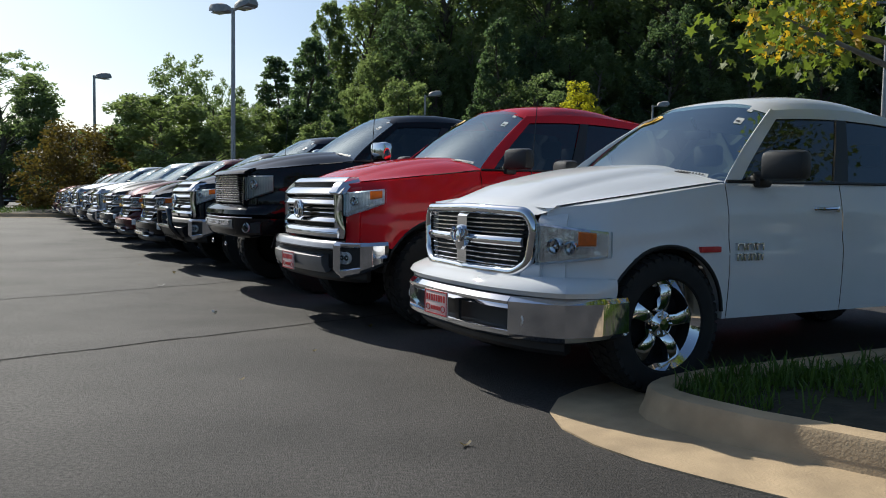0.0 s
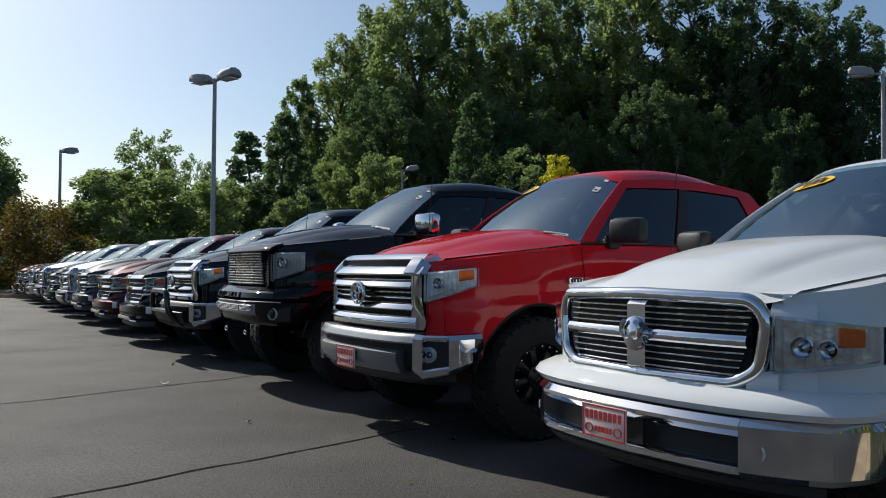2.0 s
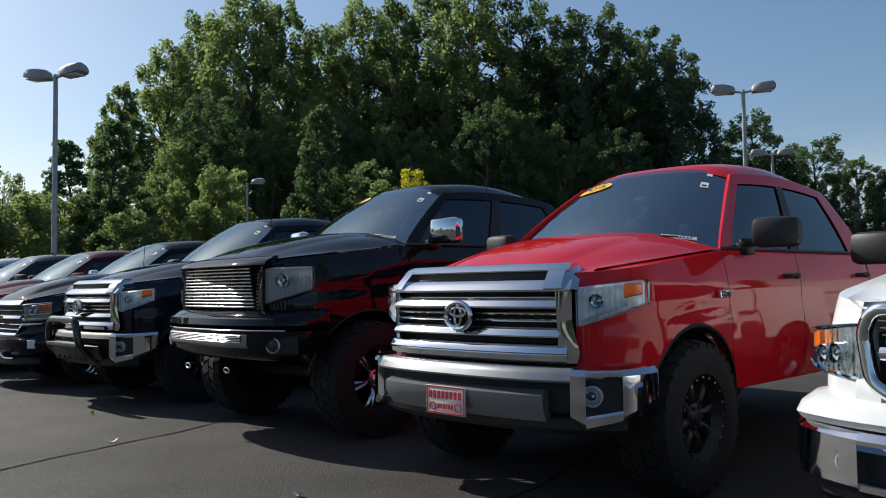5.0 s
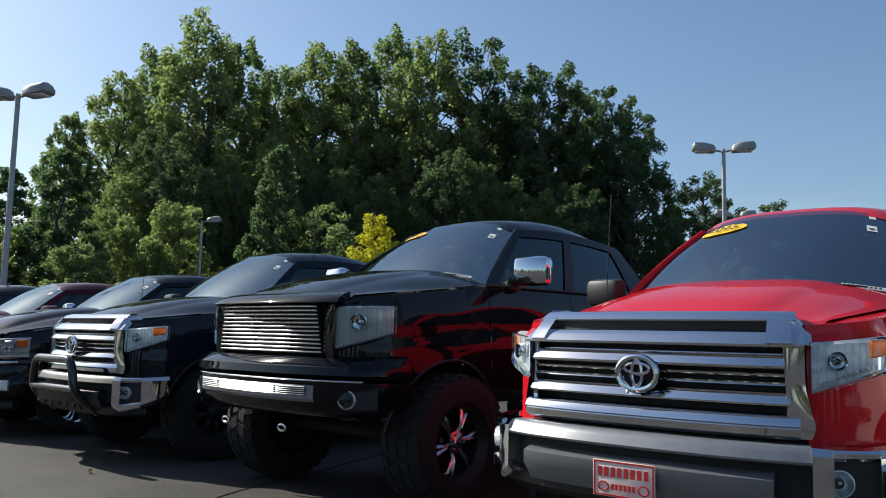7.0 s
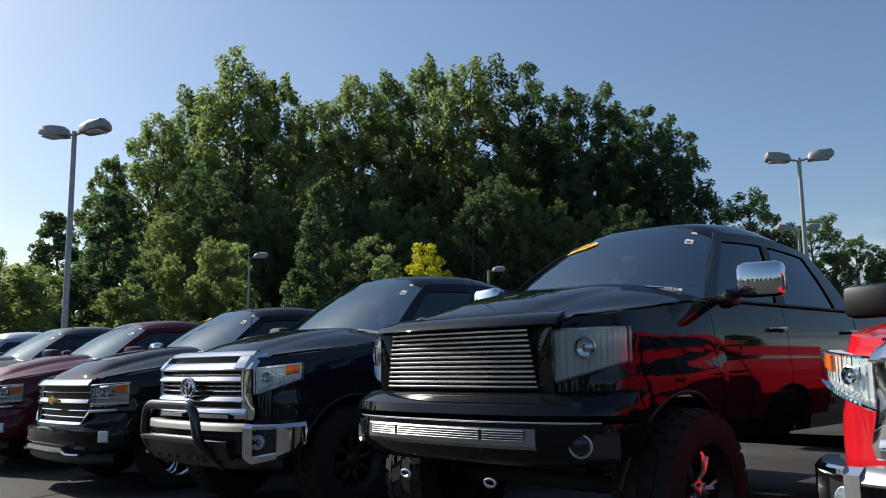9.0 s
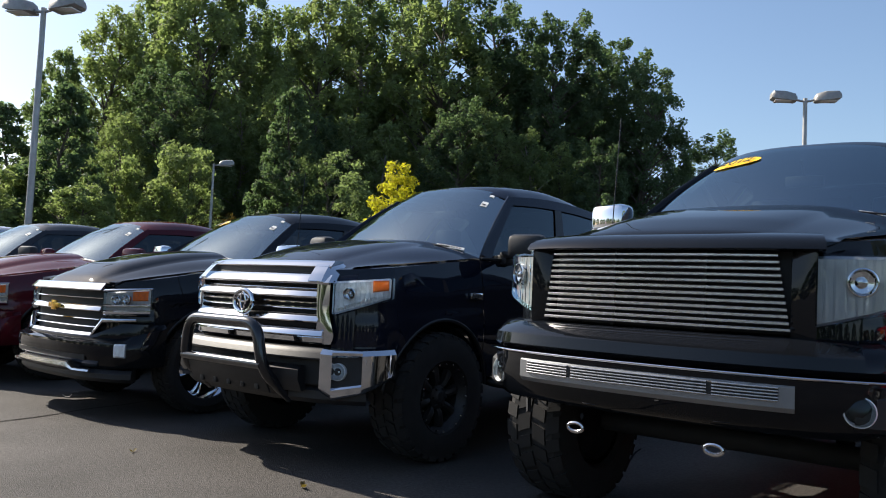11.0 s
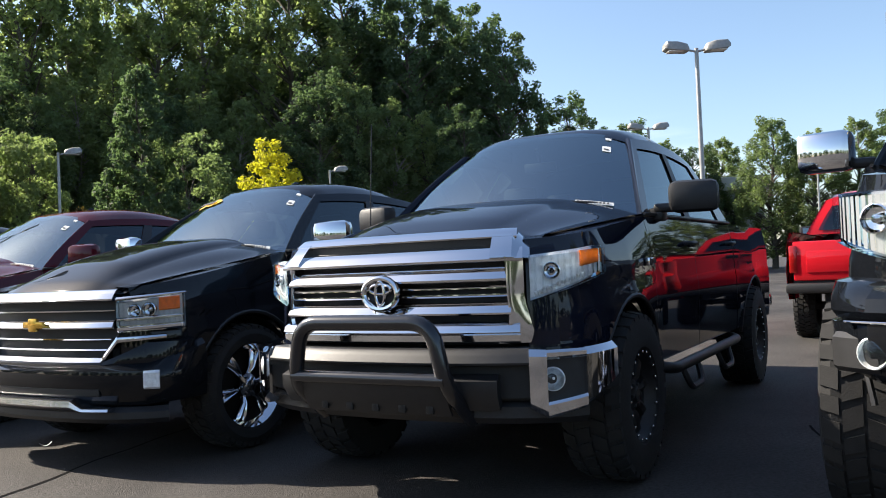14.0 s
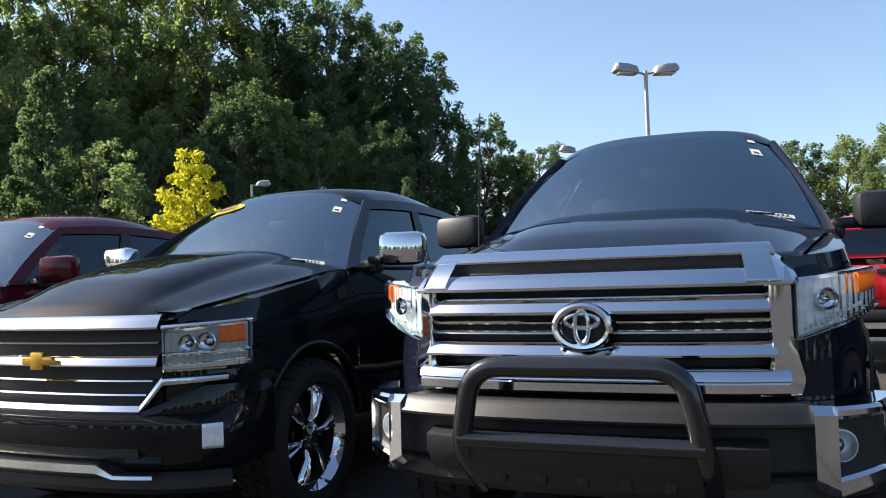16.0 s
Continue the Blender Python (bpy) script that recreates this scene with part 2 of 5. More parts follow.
def nose_x(y, w=1.0, d=NOSE_D):
    if y >= d:
        return w
    return w * (1 - (1 - max(y, 0) / d) ** NOSE_N) ** (1 / NOSE_N)


def wrap(bm, x0, x1, prof, prof1=None, n=12, w=1.0, d=NOSE_D):
    """A bar that follows the rounded nose of a truck from x0 to x1. prof: a closed loop of (outwards, z); prof1: the loop at x1."""
    prof1 = prof1 or prof
    rings = []
    for i in range(n + 1):
        t = i / n
        a0, a1 = (math.asin(max(-0.9995, min(0.9995, q / w))) for q in (x0, x1))
        x = w * math.sin(a0 + (a1 - a0) * t)
        y = nose(x, w, d)
        e = 0.01
        slope = (nose(x + e, w, d) - nose(x - e, w, d)) / (2 * e)
        nx, ny = slope, -1.0
        k = math.hypot(nx, ny)
        nx, ny = nx / k, ny / k
        rings.append([bm.verts.new((x + nx * o, y + ny * o, z)) for o, z in ((a[0] * (1 - t) + b[0] * t, a[1] * (1 - t) + b[1] * t) for a, b in zip(prof, prof1))])
    m = len(prof)
    for a, b in zip(rings, rings[1:]):
        for k in range(m):
            bm.faces.new((a[k], a[(k + 1) % m], b[(k + 1) % m], b[k]))
    bm.faces.new(rings[0])
    bm.faces.new(rings[-1][::-1])


def slab(o0, o1, z0, z1, r=0.012):
    """A rounded rectangular loop for wrap()."""
    r = min(r, abs(z1 - z0) * 0.4, abs(o1 - o0) * 0.45)
    return [(o0, z0), (o1 - r, z0), (o1, z0 + r), (o1, z1 - r), (o1 - r, z1), (o0, z1)]


def bow(o0, o1, z0, z1, n=7):
    """A loop for wrap() whose face bulges outwards."""
    d = min((z1 - z0) * 0.32, (o1 - o0) * 0.6)
    return [(o0, z0)] + [(o1 - d + d * math.sin(math.pi * (k + 0.5) / n) ** 0.8, z0 + (z1 - z0) * k / (n - 1)) for k in range(n)] + [(o0, z1)]


def tilt(o0, o1, z0, z1, d):
    """A loop for wrap() with a rounded lower lip and a face that leans back by d."""
    h = z1 - z0
    return [(o0, z0), (o1 - 0.012, z0), (o1 - 0.002, z0 + h * 0.07), (o1, z0 + h * 0.2), (o1 - d * 0.45, z0 + h * 0.6), (o1 - d * 0.85, z0 + h * 0.93), (o1 - d - 0.008, z1), (o0, z1)]


def text_mesh(bm, words, size, m, depth=0.001):
    """Words as mesh, lying in the x-y plane of m, centred."""
    cu = bpy.data.curves.new("words", "FONT")
    cu.body, cu.size, cu.align_x, cu.align_y, cu.extrude = words, size, "CENTER", "CENTER", depth
    ob = bpy.data.objects.new("words", cu)
    me = ob.to_mesh()
    tmp = bmesh.new()
    tmp.from_mesh(me)
    bmesh.ops.transform(tmp, matrix=m, verts=tmp.verts)
    keep = bpy.data.meshes.new("words")
    tmp.to_mesh(keep)
    tmp.free()
    bm.from_mesh(keep)
    ob.to_mesh_clear()
    bpy.data.objects.remove(ob)
    bpy.data.curves.remove(cu)
    bpy.data.meshes.remove(keep)


# ---- ground ----
bm = bmesh.new()
grid(bm, lambda u, v: (-600 + 1200 * u, -600 + 1200 * v, 0), 40, 40)
tagged(part("ground", bm, ASPHALT, smooth=0), "dark worn asphalt parking lot surface", "asphalt", kind="structure")


# ---- pickup trucks ----
# A truck's own axes: x across (to the right for one who faces it), y from the grille to the rear, z up.
def belt_z(y):
    return 1.27 + 0.02 * min(max((y - 1.3) / 3.0, 0), 1)


def side_x(y, t, p):
    """Half width at y and at the height t (0 sill, 1 top) of the side."""
    x = nose_x(y, p["w"]) if y < NOSE_D else p["w"]
    flare = 0.035 * max(0, 1 - abs(y - p["axle"]) / 0.62) * max(0, 1 - abs(t - 0.35) / 0.6)
    flare += 0.03 * max(0, 1 - abs(y - p["axle"] - p["base"]) / 0.62) * max(0, 1 - abs(t - 0.4) / 0.6)
    return x - 0.075 * t ** 3 - 0.035 * (1 - t) ** 2 - 0.012 * math.exp(-((t - 0.62) / 0.06) ** 2) + flare * (1 if y > 0.3 else y / 0.3) - 0.03


def side_top(y, p):
    if y < 1.32:
        u = y / 1.32
        return p["hood"] - 0.035 + (belt_z(1.32) - p["hood"] + 0.035) * u
    return belt_z(y)


def side_bottom(y, p):
    z = p["sill"]
    if y < p["axle"] - 0.3:
        z = p["chin"]
    for a in (p["axle"], p["axle"] + p["base"]):
        r = p["arch"]
        if abs(y - a) < r:
            z = max(z, p["hub"] - p["lift"] + math.sqrt(r * r - (y - a) ** 2) * p.get("squash", 1.0))
    return z


def side_panel(bm, s, y0, y1, p, n):
    ys = set(y0 + (y1 - y0) * i / n for i in range(n + 1))
    for a in (p["axle"], p["axle"] + p["base"]):
        for k in range(25):
            y = a - p["arch"] * math.cos(math.pi * k / 24)
            if y0 < y < y1:
                ys.add(y)
        for y in (a - p["arch"] - 0.002, a + p["arch"] + 0.002):
            if y0 < y < y1:
                ys.add(y)
    ys = sorted(ys)
    cols = []
    nz = 12
    for y in ys:
        zb, zt = side_bottom(y, p), side_top(y, p)
        lo = p["sill"]
        col = []
        for j in range(nz + 1):
            z = zb + (zt - zb) * j / nz
            col.append(bm.verts.new((s * side_x(y, (z - lo) / (zt - lo), p), y, z)))
        # rolled inner edge along the bottom
        v = col[0].co
        col.insert(0, bm.verts.new((v.x - s * 0.07, v.y, v.z + 0.004)))
        v = col[-1].co
        col.append(bm.verts.new((v.x - s * (0.13 if y < 1.34 else 0.05), v.y, v.z + 0.006)))
        cols.append(col)
    for a, b in zip(cols, cols[1:]):
        for k in range(len(a) - 1):
            bm.faces.new((a[k], a[k + 1], b[k + 1], b[k]))


def cab_point(s, r, p):
    """A point of the cab's upper side: s from the front pillar to the rear one, r from belt to roof."""
    ya = 1.34 + 0.72 * r ** 1.12
    yc = p["cab"] + 0.03 - 0.2 * r ** 1.6
    y = ya + (yc - ya) * s
    zr = p["roof"] - 0.085 - 0.05 * (2 * s - 0.9) ** 2
    z = belt_z(y) + (zr - belt_z(y)) * r
    x = p["w"] - 0.098 - 0.235 * r - 0.03 * r * r
    return x, y, z


def build_body(t, p, mat):
    w = p["w"]
    # bonnet
    bm = bmesh.new()

    def hood(u, v):
        q = 2 * u - 1
        half = 0.755 + 0.115 * v
        x = q * half
        y0 = nose(x, w) + p["hood_y"]
        y = y0 + (1.27 + 0.14 * q * q - y0) * v
        z = p["hood"] + (p["cowl"] - p["hood"]) * (1 - (1 - v) ** 1.7)
        z -= (0.05 + 0.03 * v) * abs(q) ** 3
        z += p["bulge"] * max(0, 1 - (abs(q) / 0.62) ** 6) * min(1, v * 4)
        z -= 0.045 * max(0, 1 - v / 0.06) ** 2
        k = abs(q) ** 7
        z = z * (1 - k) + (side_top(y, p) + 0.014) * k
        return x, y, z

    grid(bm, hood, 48, 24)
    part("hood", bm, mat, t)
    for s, nm in ((1, "fender"), (-1, "fender")):
        bm = bmesh.new()
        wrap(bm, s * p["fill"], s * 0.83, [(-0.22, 0.58), (-0.014, 0.58), (-0.014, p["hood"] - 0.15), (-0.03, p["hood"] - 0.08), (-0.07, p["hood"] - 0.035), (-0.22, p["hood"] - 0.004)], None, 8, w)
        part("nose_side", bm, mat, t)
        bm = bmesh.new()
        side_panel(bm, s, 0.135, 1.345, p, 16)
        part(nm, bm, mat, t)
        for y0, y1 in ((1.353, 2.44), (2.448, p["cab"] - 0.01)):
            bm = bmesh.new()
            side_panel(bm, s, y0, y1, p, 8)
            d = part("door", bm, mat, t)
            # handle
            bm = bmesh.new()
            zz = belt_z(y1) - 0.16
            xx = s * (side_x(y1 - 0.2, 0.8, p) + 0.012)
            tube(bm, rounded([(xx - s * 0.02, y1 - 0.27, zz), (xx + s * 0.03, y1 - 0.25, zz), (xx + s * 0.03, y1 - 0.1, zz + 0.005), (xx - s * 0.02, y1 - 0.08, zz + 0.005)], 3, 0.02), 0.014, 8)
            box(bm, xx - 0.012, xx + 0.012, y1 - 0.09, y1 - 0.05, zz - 0.02, zz + 0.02, 0.006)
            part("door_handle", bm, p["handle"], d)
        bm = bmesh.new()
        side_panel(bm, s, p["cab"] + 0.02, p["tail"], p, 12)
        part("bed_side", bm, mat, t)
        # dark lip of each wheel arch
        for a in (p["axle"], p["axle"] + p["base"]):
            bm = bmesh.new()
            pts = []
            for k in range(21):
                an = math.pi * (0.04 + 0.92 * k / 20)
                y, z = a - p["arch"] * math.cos(an), p["hub"] - p["lift"] + p["arch"] * math.sin(an)
                zt = side_top(y, p)
                pts.append((s * (side_x(y, (z - p["sill"]) / (zt - p["sill"]), p) - 0.008), y, z))
            tube(bm, pts, 0.014, 6)
            part("arch_trim", bm, p["archmat"], t)
            bm = bmesh.new()
            grid(bm, lambda u, v: (s * (w - 0.1 - 0.5 * v), a - (p["arch"] + 0.02) * math.cos(math.pi * (0.16 + 0.68 * u)), p["hub"] - p["lift"] + (p["arch"] + 0.02) * math.sin(math.pi * (0.16 + 0.68 * u)) - 0.05), 14, 2)
            part("wheel_well", bm, UNDER, t)
    # roof
    bm = bmesh.new()

    def roof(u, v):
        q = 2 * u - 1
        x, y, z = cab_point(v, 1.0, p)
        y0 = 1.955 + 0.08 * q * q
        y1 = p["cab"] - 0.18
        y = y0 + (y1 - y0) * v
        edge = 1 - abs(q) ** 3.5
        return q * x, y, z - 0.004 + 0.085 * edge + 0.04 * math.sin(math.pi * min(1, v * 1.3)) ** 0.7 * min(1, edge * 2) - 0.03 * max(0, 1 - v / 0.07)

    grid(bm, roof, 24, 16)
    part("roof", bm, mat, t)
    # windscreen, its base and pillars
    def screen(u, v, grow=0.0):
        q = 2 * u - 1
        k = cab_point(0, v, p)
        half = (k[0] - 0.05 + grow)
        y = 1.20 + 0.19 * q * q + (0.79 - 0.11 * q * q) * v ** 1.06
        top = cab_point(0, 1, p)[2] + 0.08 * (1 - abs(q) ** 3.5)
        base = p["cowl"] - 0.03 - 0.085 * q * q
        return q * half, y, base + (top - base) * v + 0.03 * math.sin(math.pi * v)

    bm = bmesh.new()
    grid(bm, lambda u, v: screen(u, v), 20, 12)
    g = part("windscreen", bm, SCREEN, t, "tinted windscreen reflecting pale sky")
    g.visible_shadow = False
    for s in (0, 1):
        bm = bmesh.new()

        def pillar(u, v):
            a, b = Vector(screen(s, v)), Vector(cab_point(0, v, p))
            b.x *= 2 * s - 1
            c = a.lerp(b, u)
            c += Vector(((2 * s - 1) * 0.35, -0.6, 0.25)) * 0.035 * math.sin(math.pi * u)
            return c

        grid(bm, pillar, 5, 12)
        part("pillar", bm, mat, t)
    # upper sides: frame and panes
    cols = [0, 0.055, 0.415, 0.475, 0.86, 1.0]
    rows = [0, 0.05, 0.86, 1.0]
    for s in (1, -1):
        fb, pb = bmesh.new(), bmesh.new()
        panes = []
        for i in range(5):
            for j in range(3):
                pane = j == 1 and i in (1, 3)
                tgt = bmesh.new() if pane else (pb if (i == 2 and j == 1) else fb)
                inset = 0.012 if pane else 0

                def f(u, v):
                    x, y, z = cab_point(cols[i] + (cols[i + 1] - cols[i]) * u, rows[j] + (rows[j + 1] - rows[j]) * v, p)
                    return s * (x - inset), y, z

                grid(tgt, f, 6, 6)
                if pane:
                    panes.append(tgt)
        part("window_frame", fb, mat, t)
        part("middle_pillar", pb, PLASTIC, t)
        for pane in panes:
            part("window_pane", pane, SIDEGLASS, t, "dark tinted side window").visible_shadow = False
        # trim along the belt
        bm = bmesh.new()
        tube(bm, [(s * (cab_point(k / 12, 0.03, p)[0] + 0.008), cab_point(k / 12, 0.03, p)[1], cab_point(k / 12, 0.03, p)[2]) for k in range(13)], 0.011, 6)
        part("belt_trim", bm, p["belt"], t)
    # back of the cab
    bm = bmesh.new()

    def back(u, v):
        q = 2 * u - 1
        x, y, z = cab_point(1, v, p)
        return q * x, y - 0.01, z + (0.08 * (1 - abs(q) ** 3.5) if v > 0.99 else 0)

    grid(bm, back, 10, 8)
    part("cab_back", bm, mat, t)
    bm = bmesh.new()

    def backpane(u, v):
        x, y, z = cab_point(1, 0.12 + 0.72 * v, p)
        return (2 * u - 1) * (x - 0.14), y + 0.004, z

    grid(bm, backpane, 6, 4)
    part("rear_window", bm, SIDEGLASS, t)
    # bed and tailgate
    bm = bmesh.new()
    box(bm, -w + 0.16, w - 0.16, p["cab"] + 0.06, p["tail"] - 0.02, 0.62, 0.66)
    for s in (1, -1):
        box(bm, s * (w - 0.16) - 0.03, s * (w - 0.16) + 0.03, p["cab"] + 0.03, p["tail"] - 0.03, 0.6, 1.16)
    box(bm, -w + 0.15, w - 0.15, p["cab"] + 0.03, p["cab"] + 0.07, 0.6, 1.15)
    part("bed", bm, PLASTIC, t)
    bm = bmesh.new()
    box(bm, -w + 0.14, w - 0.14, p["tail"] - 0.05, p["tail"] + 0.02, 0.66, 1.17, 0.02)
    box(bm, -w + 0.3, w - 0.3, p["tail"] + 0.005, p["tail"] + 0.03, 0.76, 1.04, 0.012)
    g = part("tailgate", bm, mat, t)
    bm = bmesh.new()
    box(bm, -0.14, 0.14, p["tail"] + 0.02, p["tail"] + 0.045, 1.06, 1.13, 0.01)
    part("tailgate_handle", bm, PLASTIC, g)
    for s in (1, -1):
        bm = bmesh.new()
        box(bm, s * (w - 0.14) - 0.05, s * (w - 0.14) + 0.05, p["tail"] - 0.06, p["tail"] + 0.03, 0.76, 1.12, 0.015)
        part("tail_lamp", bm, REDLENS, t)
    bm = bmesh.new()
    box(bm, -w + 0.05, w - 0.05, p["tail"] - 0.02, p["tail"] + 0.15, 0.5, 0.63, 0.03)
    part("rear_bumper", bm, p["rear"], t)
    # chassis
    bm = bmesh.new()
    box(bm, -0.7, 0.7, 1.45, p["axle"] + p["base"] - 0.5, 0.42, 0.6)
    for s in (1, -1):
        box(bm, s * 0.45 - 0.05, s * 0.45 + 0.05, 0.1, p["tail"], 0.38, 0.54, 0.01)
    box(bm, -0.5, 0.5, 0.25, 0.6, 0.36, 0.66, 0.03)
    box(bm, -0.62, 0.62, 0.12, 1.4, 0.62, 0.98)
    part("chassis", bm, UNDER, t)
    for a in (p["axle"], p["axle"] + p["base"]):
        bm = bmesh.new()
        zz = p["hub"] - p["lift"]
        tube(bm, [(-0.72, a, zz), (0.72, a, zz)], 0.055, 10)
        for s in (1, -1):
            tube(bm, [(s * 0.55, a + 0.1, zz - 0.05), (s * 0.5, a + 0.14, zz + 0.45)], 0.045, 8)
        part("axle", bm, UNDER, t)
    # cabin
    bm = bmesh.new()
    box(bm, -0.78, 0.78, 1.32, 1.78, 0.9, p["cowl"] - 0.10, 0.05)
    tube(bm, [(0.4 + 0.19 * math.cos(a), 1.9 - 0.07 * math.sin(a), 1.17 + 0.18 * math.sin(a)) for a in (2 * math.pi * k / 20 for k in range(21))], 0.016, 6, False)
    part("dashboard", bm, p["cabin"], t)
    for x in (-0.4, 0.4):
        for y in (2.42, 3.3):
            bm = bmesh.new()
            box(bm, x - 0.27, x + 0.27, y - 0.42, y + 0.02, 0.78, 0.94, 0.05)
            box(bm, x - 0.26, x + 0.26, y - 0.02, y + 0.14, 0.9, 1.42, 0.06, Matrix.Translation((0, 0.1, 0)) @ Matrix.Rotation(-0.03, 4, "X"))
            box(bm, x - 0.14, x + 0.14, y + 0.06, y + 0.15, 1.44, 1.62, 0.04)
            part("seat", bm, p["seat"], t)
    bm = bmesh.new()
    box(bm, -0.86, 0.86, 1.3, p["cab"] - 0.05, 0.60, 0.66)
    part("cabin_floor", bm, CABIN, t)
    bm = bmesh.new()
    box(bm, -0.12, 0.12, 1.98, 2.01, p["roof"] - 0.30, p["roof"] - 0.23, 0.012)
    tube(bm, [(0, 2.0, p["roof"] - 0.24), (0, 1.93, p["roof"] - 0.14)], 0.012, 6)
    part("rear_view_mirror", bm, PLASTIC, t)
    # wipers
    for x in (-0.55, 0.12):
        bm = bmesh.new()
        a, b = Vector(screen(0.5 + x / 1.6, 0.03)), Vector(screen(0.5 + (x + 0.48) / 1.6, 0.045))
        o = Vector((0, -0.03, 0.02))
        tube(bm, [a + o, a.lerp(b, 0.5) + o * 1.2, b + o], [0.012, 0.009, 0.005], 6)
        part("wiper", bm, PLASTIC, t)
    # inspection and stock stickers inside the glass
    for u0, u1, v0, v1 in ((0.885, 0.925, 0.70, 0.785), (0.90, 0.93, 0.9, 0.94), (0.80, 0.93, 0.055, 0.085)):
        bm = bmesh.new()
        grid(bm, lambda u, v: Vector(screen(u0 + (u1 - u0) * u, v0 + (v1 - v0) * v)) + Vector((0, -0.004, 0.003)), 2, 2)
        part("window_sticker", bm, STICKER, t, "small white sticker on the windscreen")
    bm = bmesh.new()
    for k in range(9):
        u0 = 0.808 + k * 0.0125
        grid(bm, lambda u, v: Vector(screen(u0 + 0.007 * u, 0.062 + 0.016 * v)) + Vector((0, -0.007, 0.005)), 1, 1)
    grid(bm, lambda u, v: Vector(screen(0.893 + 0.022 * u, 0.72 + 0.022 * v)) + Vector((0, -0.007, 0.005)), 1, 1)
    tagged(part("sticker_print", bm, INK, t), kind="stuff")
    if p.get("year"):
        bm = bmesh.new()
        cx, cy = 0.205, 0.80

        def on(dx, dz, lift):
            return Vector(screen(cx + dx / 1.45, cy + dz / 0.95)) + Vector((0, -lift, lift * 0.8))

        n = 28
        vs = [bm.verts.new(on(0.185 * math.cos(2 * math.pi * k / n), 0.072 * math.sin(2 * math.pi * k / n), 0.006)) for k in range(n)]
        bm.faces.new(vs)
        st = part("year_sticker", bm, YELLOW, t, "yellow oval model year sticker", smooth=0)
        bm = bmesh.new()
        a, b, c = on(0, 0, 0.012), on(0.05, 0, 0.012), on(0, 0.05, 0.012)
        ex = (b - a).normalized()
        ey = (c - a)
        ey = (ey - ex * ey.dot(ex)).normalized()
        m = Matrix((ex, ey, ex.cross(ey))).transposed().to_4x4()
        m.translation = a
        if p["year"] == "unread":
            for k in range(4):
                box(bm, -0.105 + k * 0.055, -0.065 + k * 0.055, -0.035, 0.035, -0.001, 0.001, 0, m)
        else:
            text_mesh(bm, p["year"], 0.115, m)
        part("year_digits", bm, INK, st, smooth=0)
    # mirrors
    for s in (1, -1):
        bm = bmesh.new()
        x0 = w - 0.12
        z0 = belt_z(1.6)
        box(bm, s * (x0 + 0.01) - 0.06, s * (x0 + 0.01) + 0.06, 1.60, 1.72, z0 - 0.02, z0 + 0.06, 0.02)
        box(bm, s * (x0 + 0.1) - 0.09, s * (x0 + 0.1) + 0.09, 1.59, 1.68, z0 + 0.03, z0 + 0.085, 0.02)
        arm = part("mirror_arm", bm, PLASTIC, t)
        bm = bmesh.new()
        h = p["mirror_h"]
        box(bm, -0.145, 0.145, -0.07, 0.07, 0, h, 0.045, pose(s * (x0 + 0.255), 1.61, z0 + 0.02, 0, 0, s * 12))
        part("mirror_shell", bm, p["mirror"], arm)
        bm = bmesh.new()
        box(bm, -0.1, 0.1, 0.066, 0.074, 0.03, h - 0.03, 0, pose(s * (x0 + 0.255), 1.61, z0 + 0.02, 0, 0, s * 12))
        part("mirror_glass", bm, CHROME, arm)
    # aerial
    if p.get("aerial"):
        bm = bmesh.new()
        tube(bm, [(-0.80, 1.02, p["hood"] + 0.0), (-0.80, 1.02, p["hood"] + 0.06)], 0.014, 8)
        tube(bm, [(-0.80, 1.02, p["hood"] + 0.05), (-0.79, 1.07, p["hood"] + 0.82)], 0.0035, 5)
        part("aerial", bm, PLASTIC, t)
    if p.get("fin"):
        bm = bmesh.new()
        zt = p["roof"] - 0.01
        prof = [(0, 0, 0.04), (0.05, 0.03, 0.03), (0.13, 0.075, 0.012), (0.17, 0.075, 0.008), (0.18, 0, 0.02)]
        for a, b in zip(prof, prof[1:]):
            ps = []
            for y, z, hw in (a, b):
                ps.append([bm.verts.new(c) for c in ((-hw - 0.01, 2.4 + y, zt), (-hw * 0.5, 2.4 + y, zt + z), (hw * 0.5, 2.4 + y, zt + z), (hw + 0.01, 2.4 + y, zt))])
            for k in range(3):
                bm.faces.new((ps[0][k], ps[0][k + 1], ps[1][k + 1], ps[1][k]))
        part("roof_fin", bm, BLACK, t)
    # running boards
    if p.get("steps"):
        for s in (1, -1):
            bm = bmesh.new()
            x = s * (w - 0.02)
            tube(bm, rounded([(s * 0.7, 1.5, 0.42), (x, 1.55, 0.36), (x, p["cab"] - 0.2, 0.36), (s * 0.7, p["cab"] - 0.15, 0.42)], 4, 0.1), 0.035, 10)
            for y in (1.75, 2.75):
                tube(bm, rounded([(x, y, 0.36), (x + s * 0.05, y + 0.03, 0.22), (x + s * 0.05, y + 0.33, 0.22), (x, y + 0.4, 0.36)], 4, 0.06), 0.02, 8)
            part("step_bar", bm, PLASTIC, t)


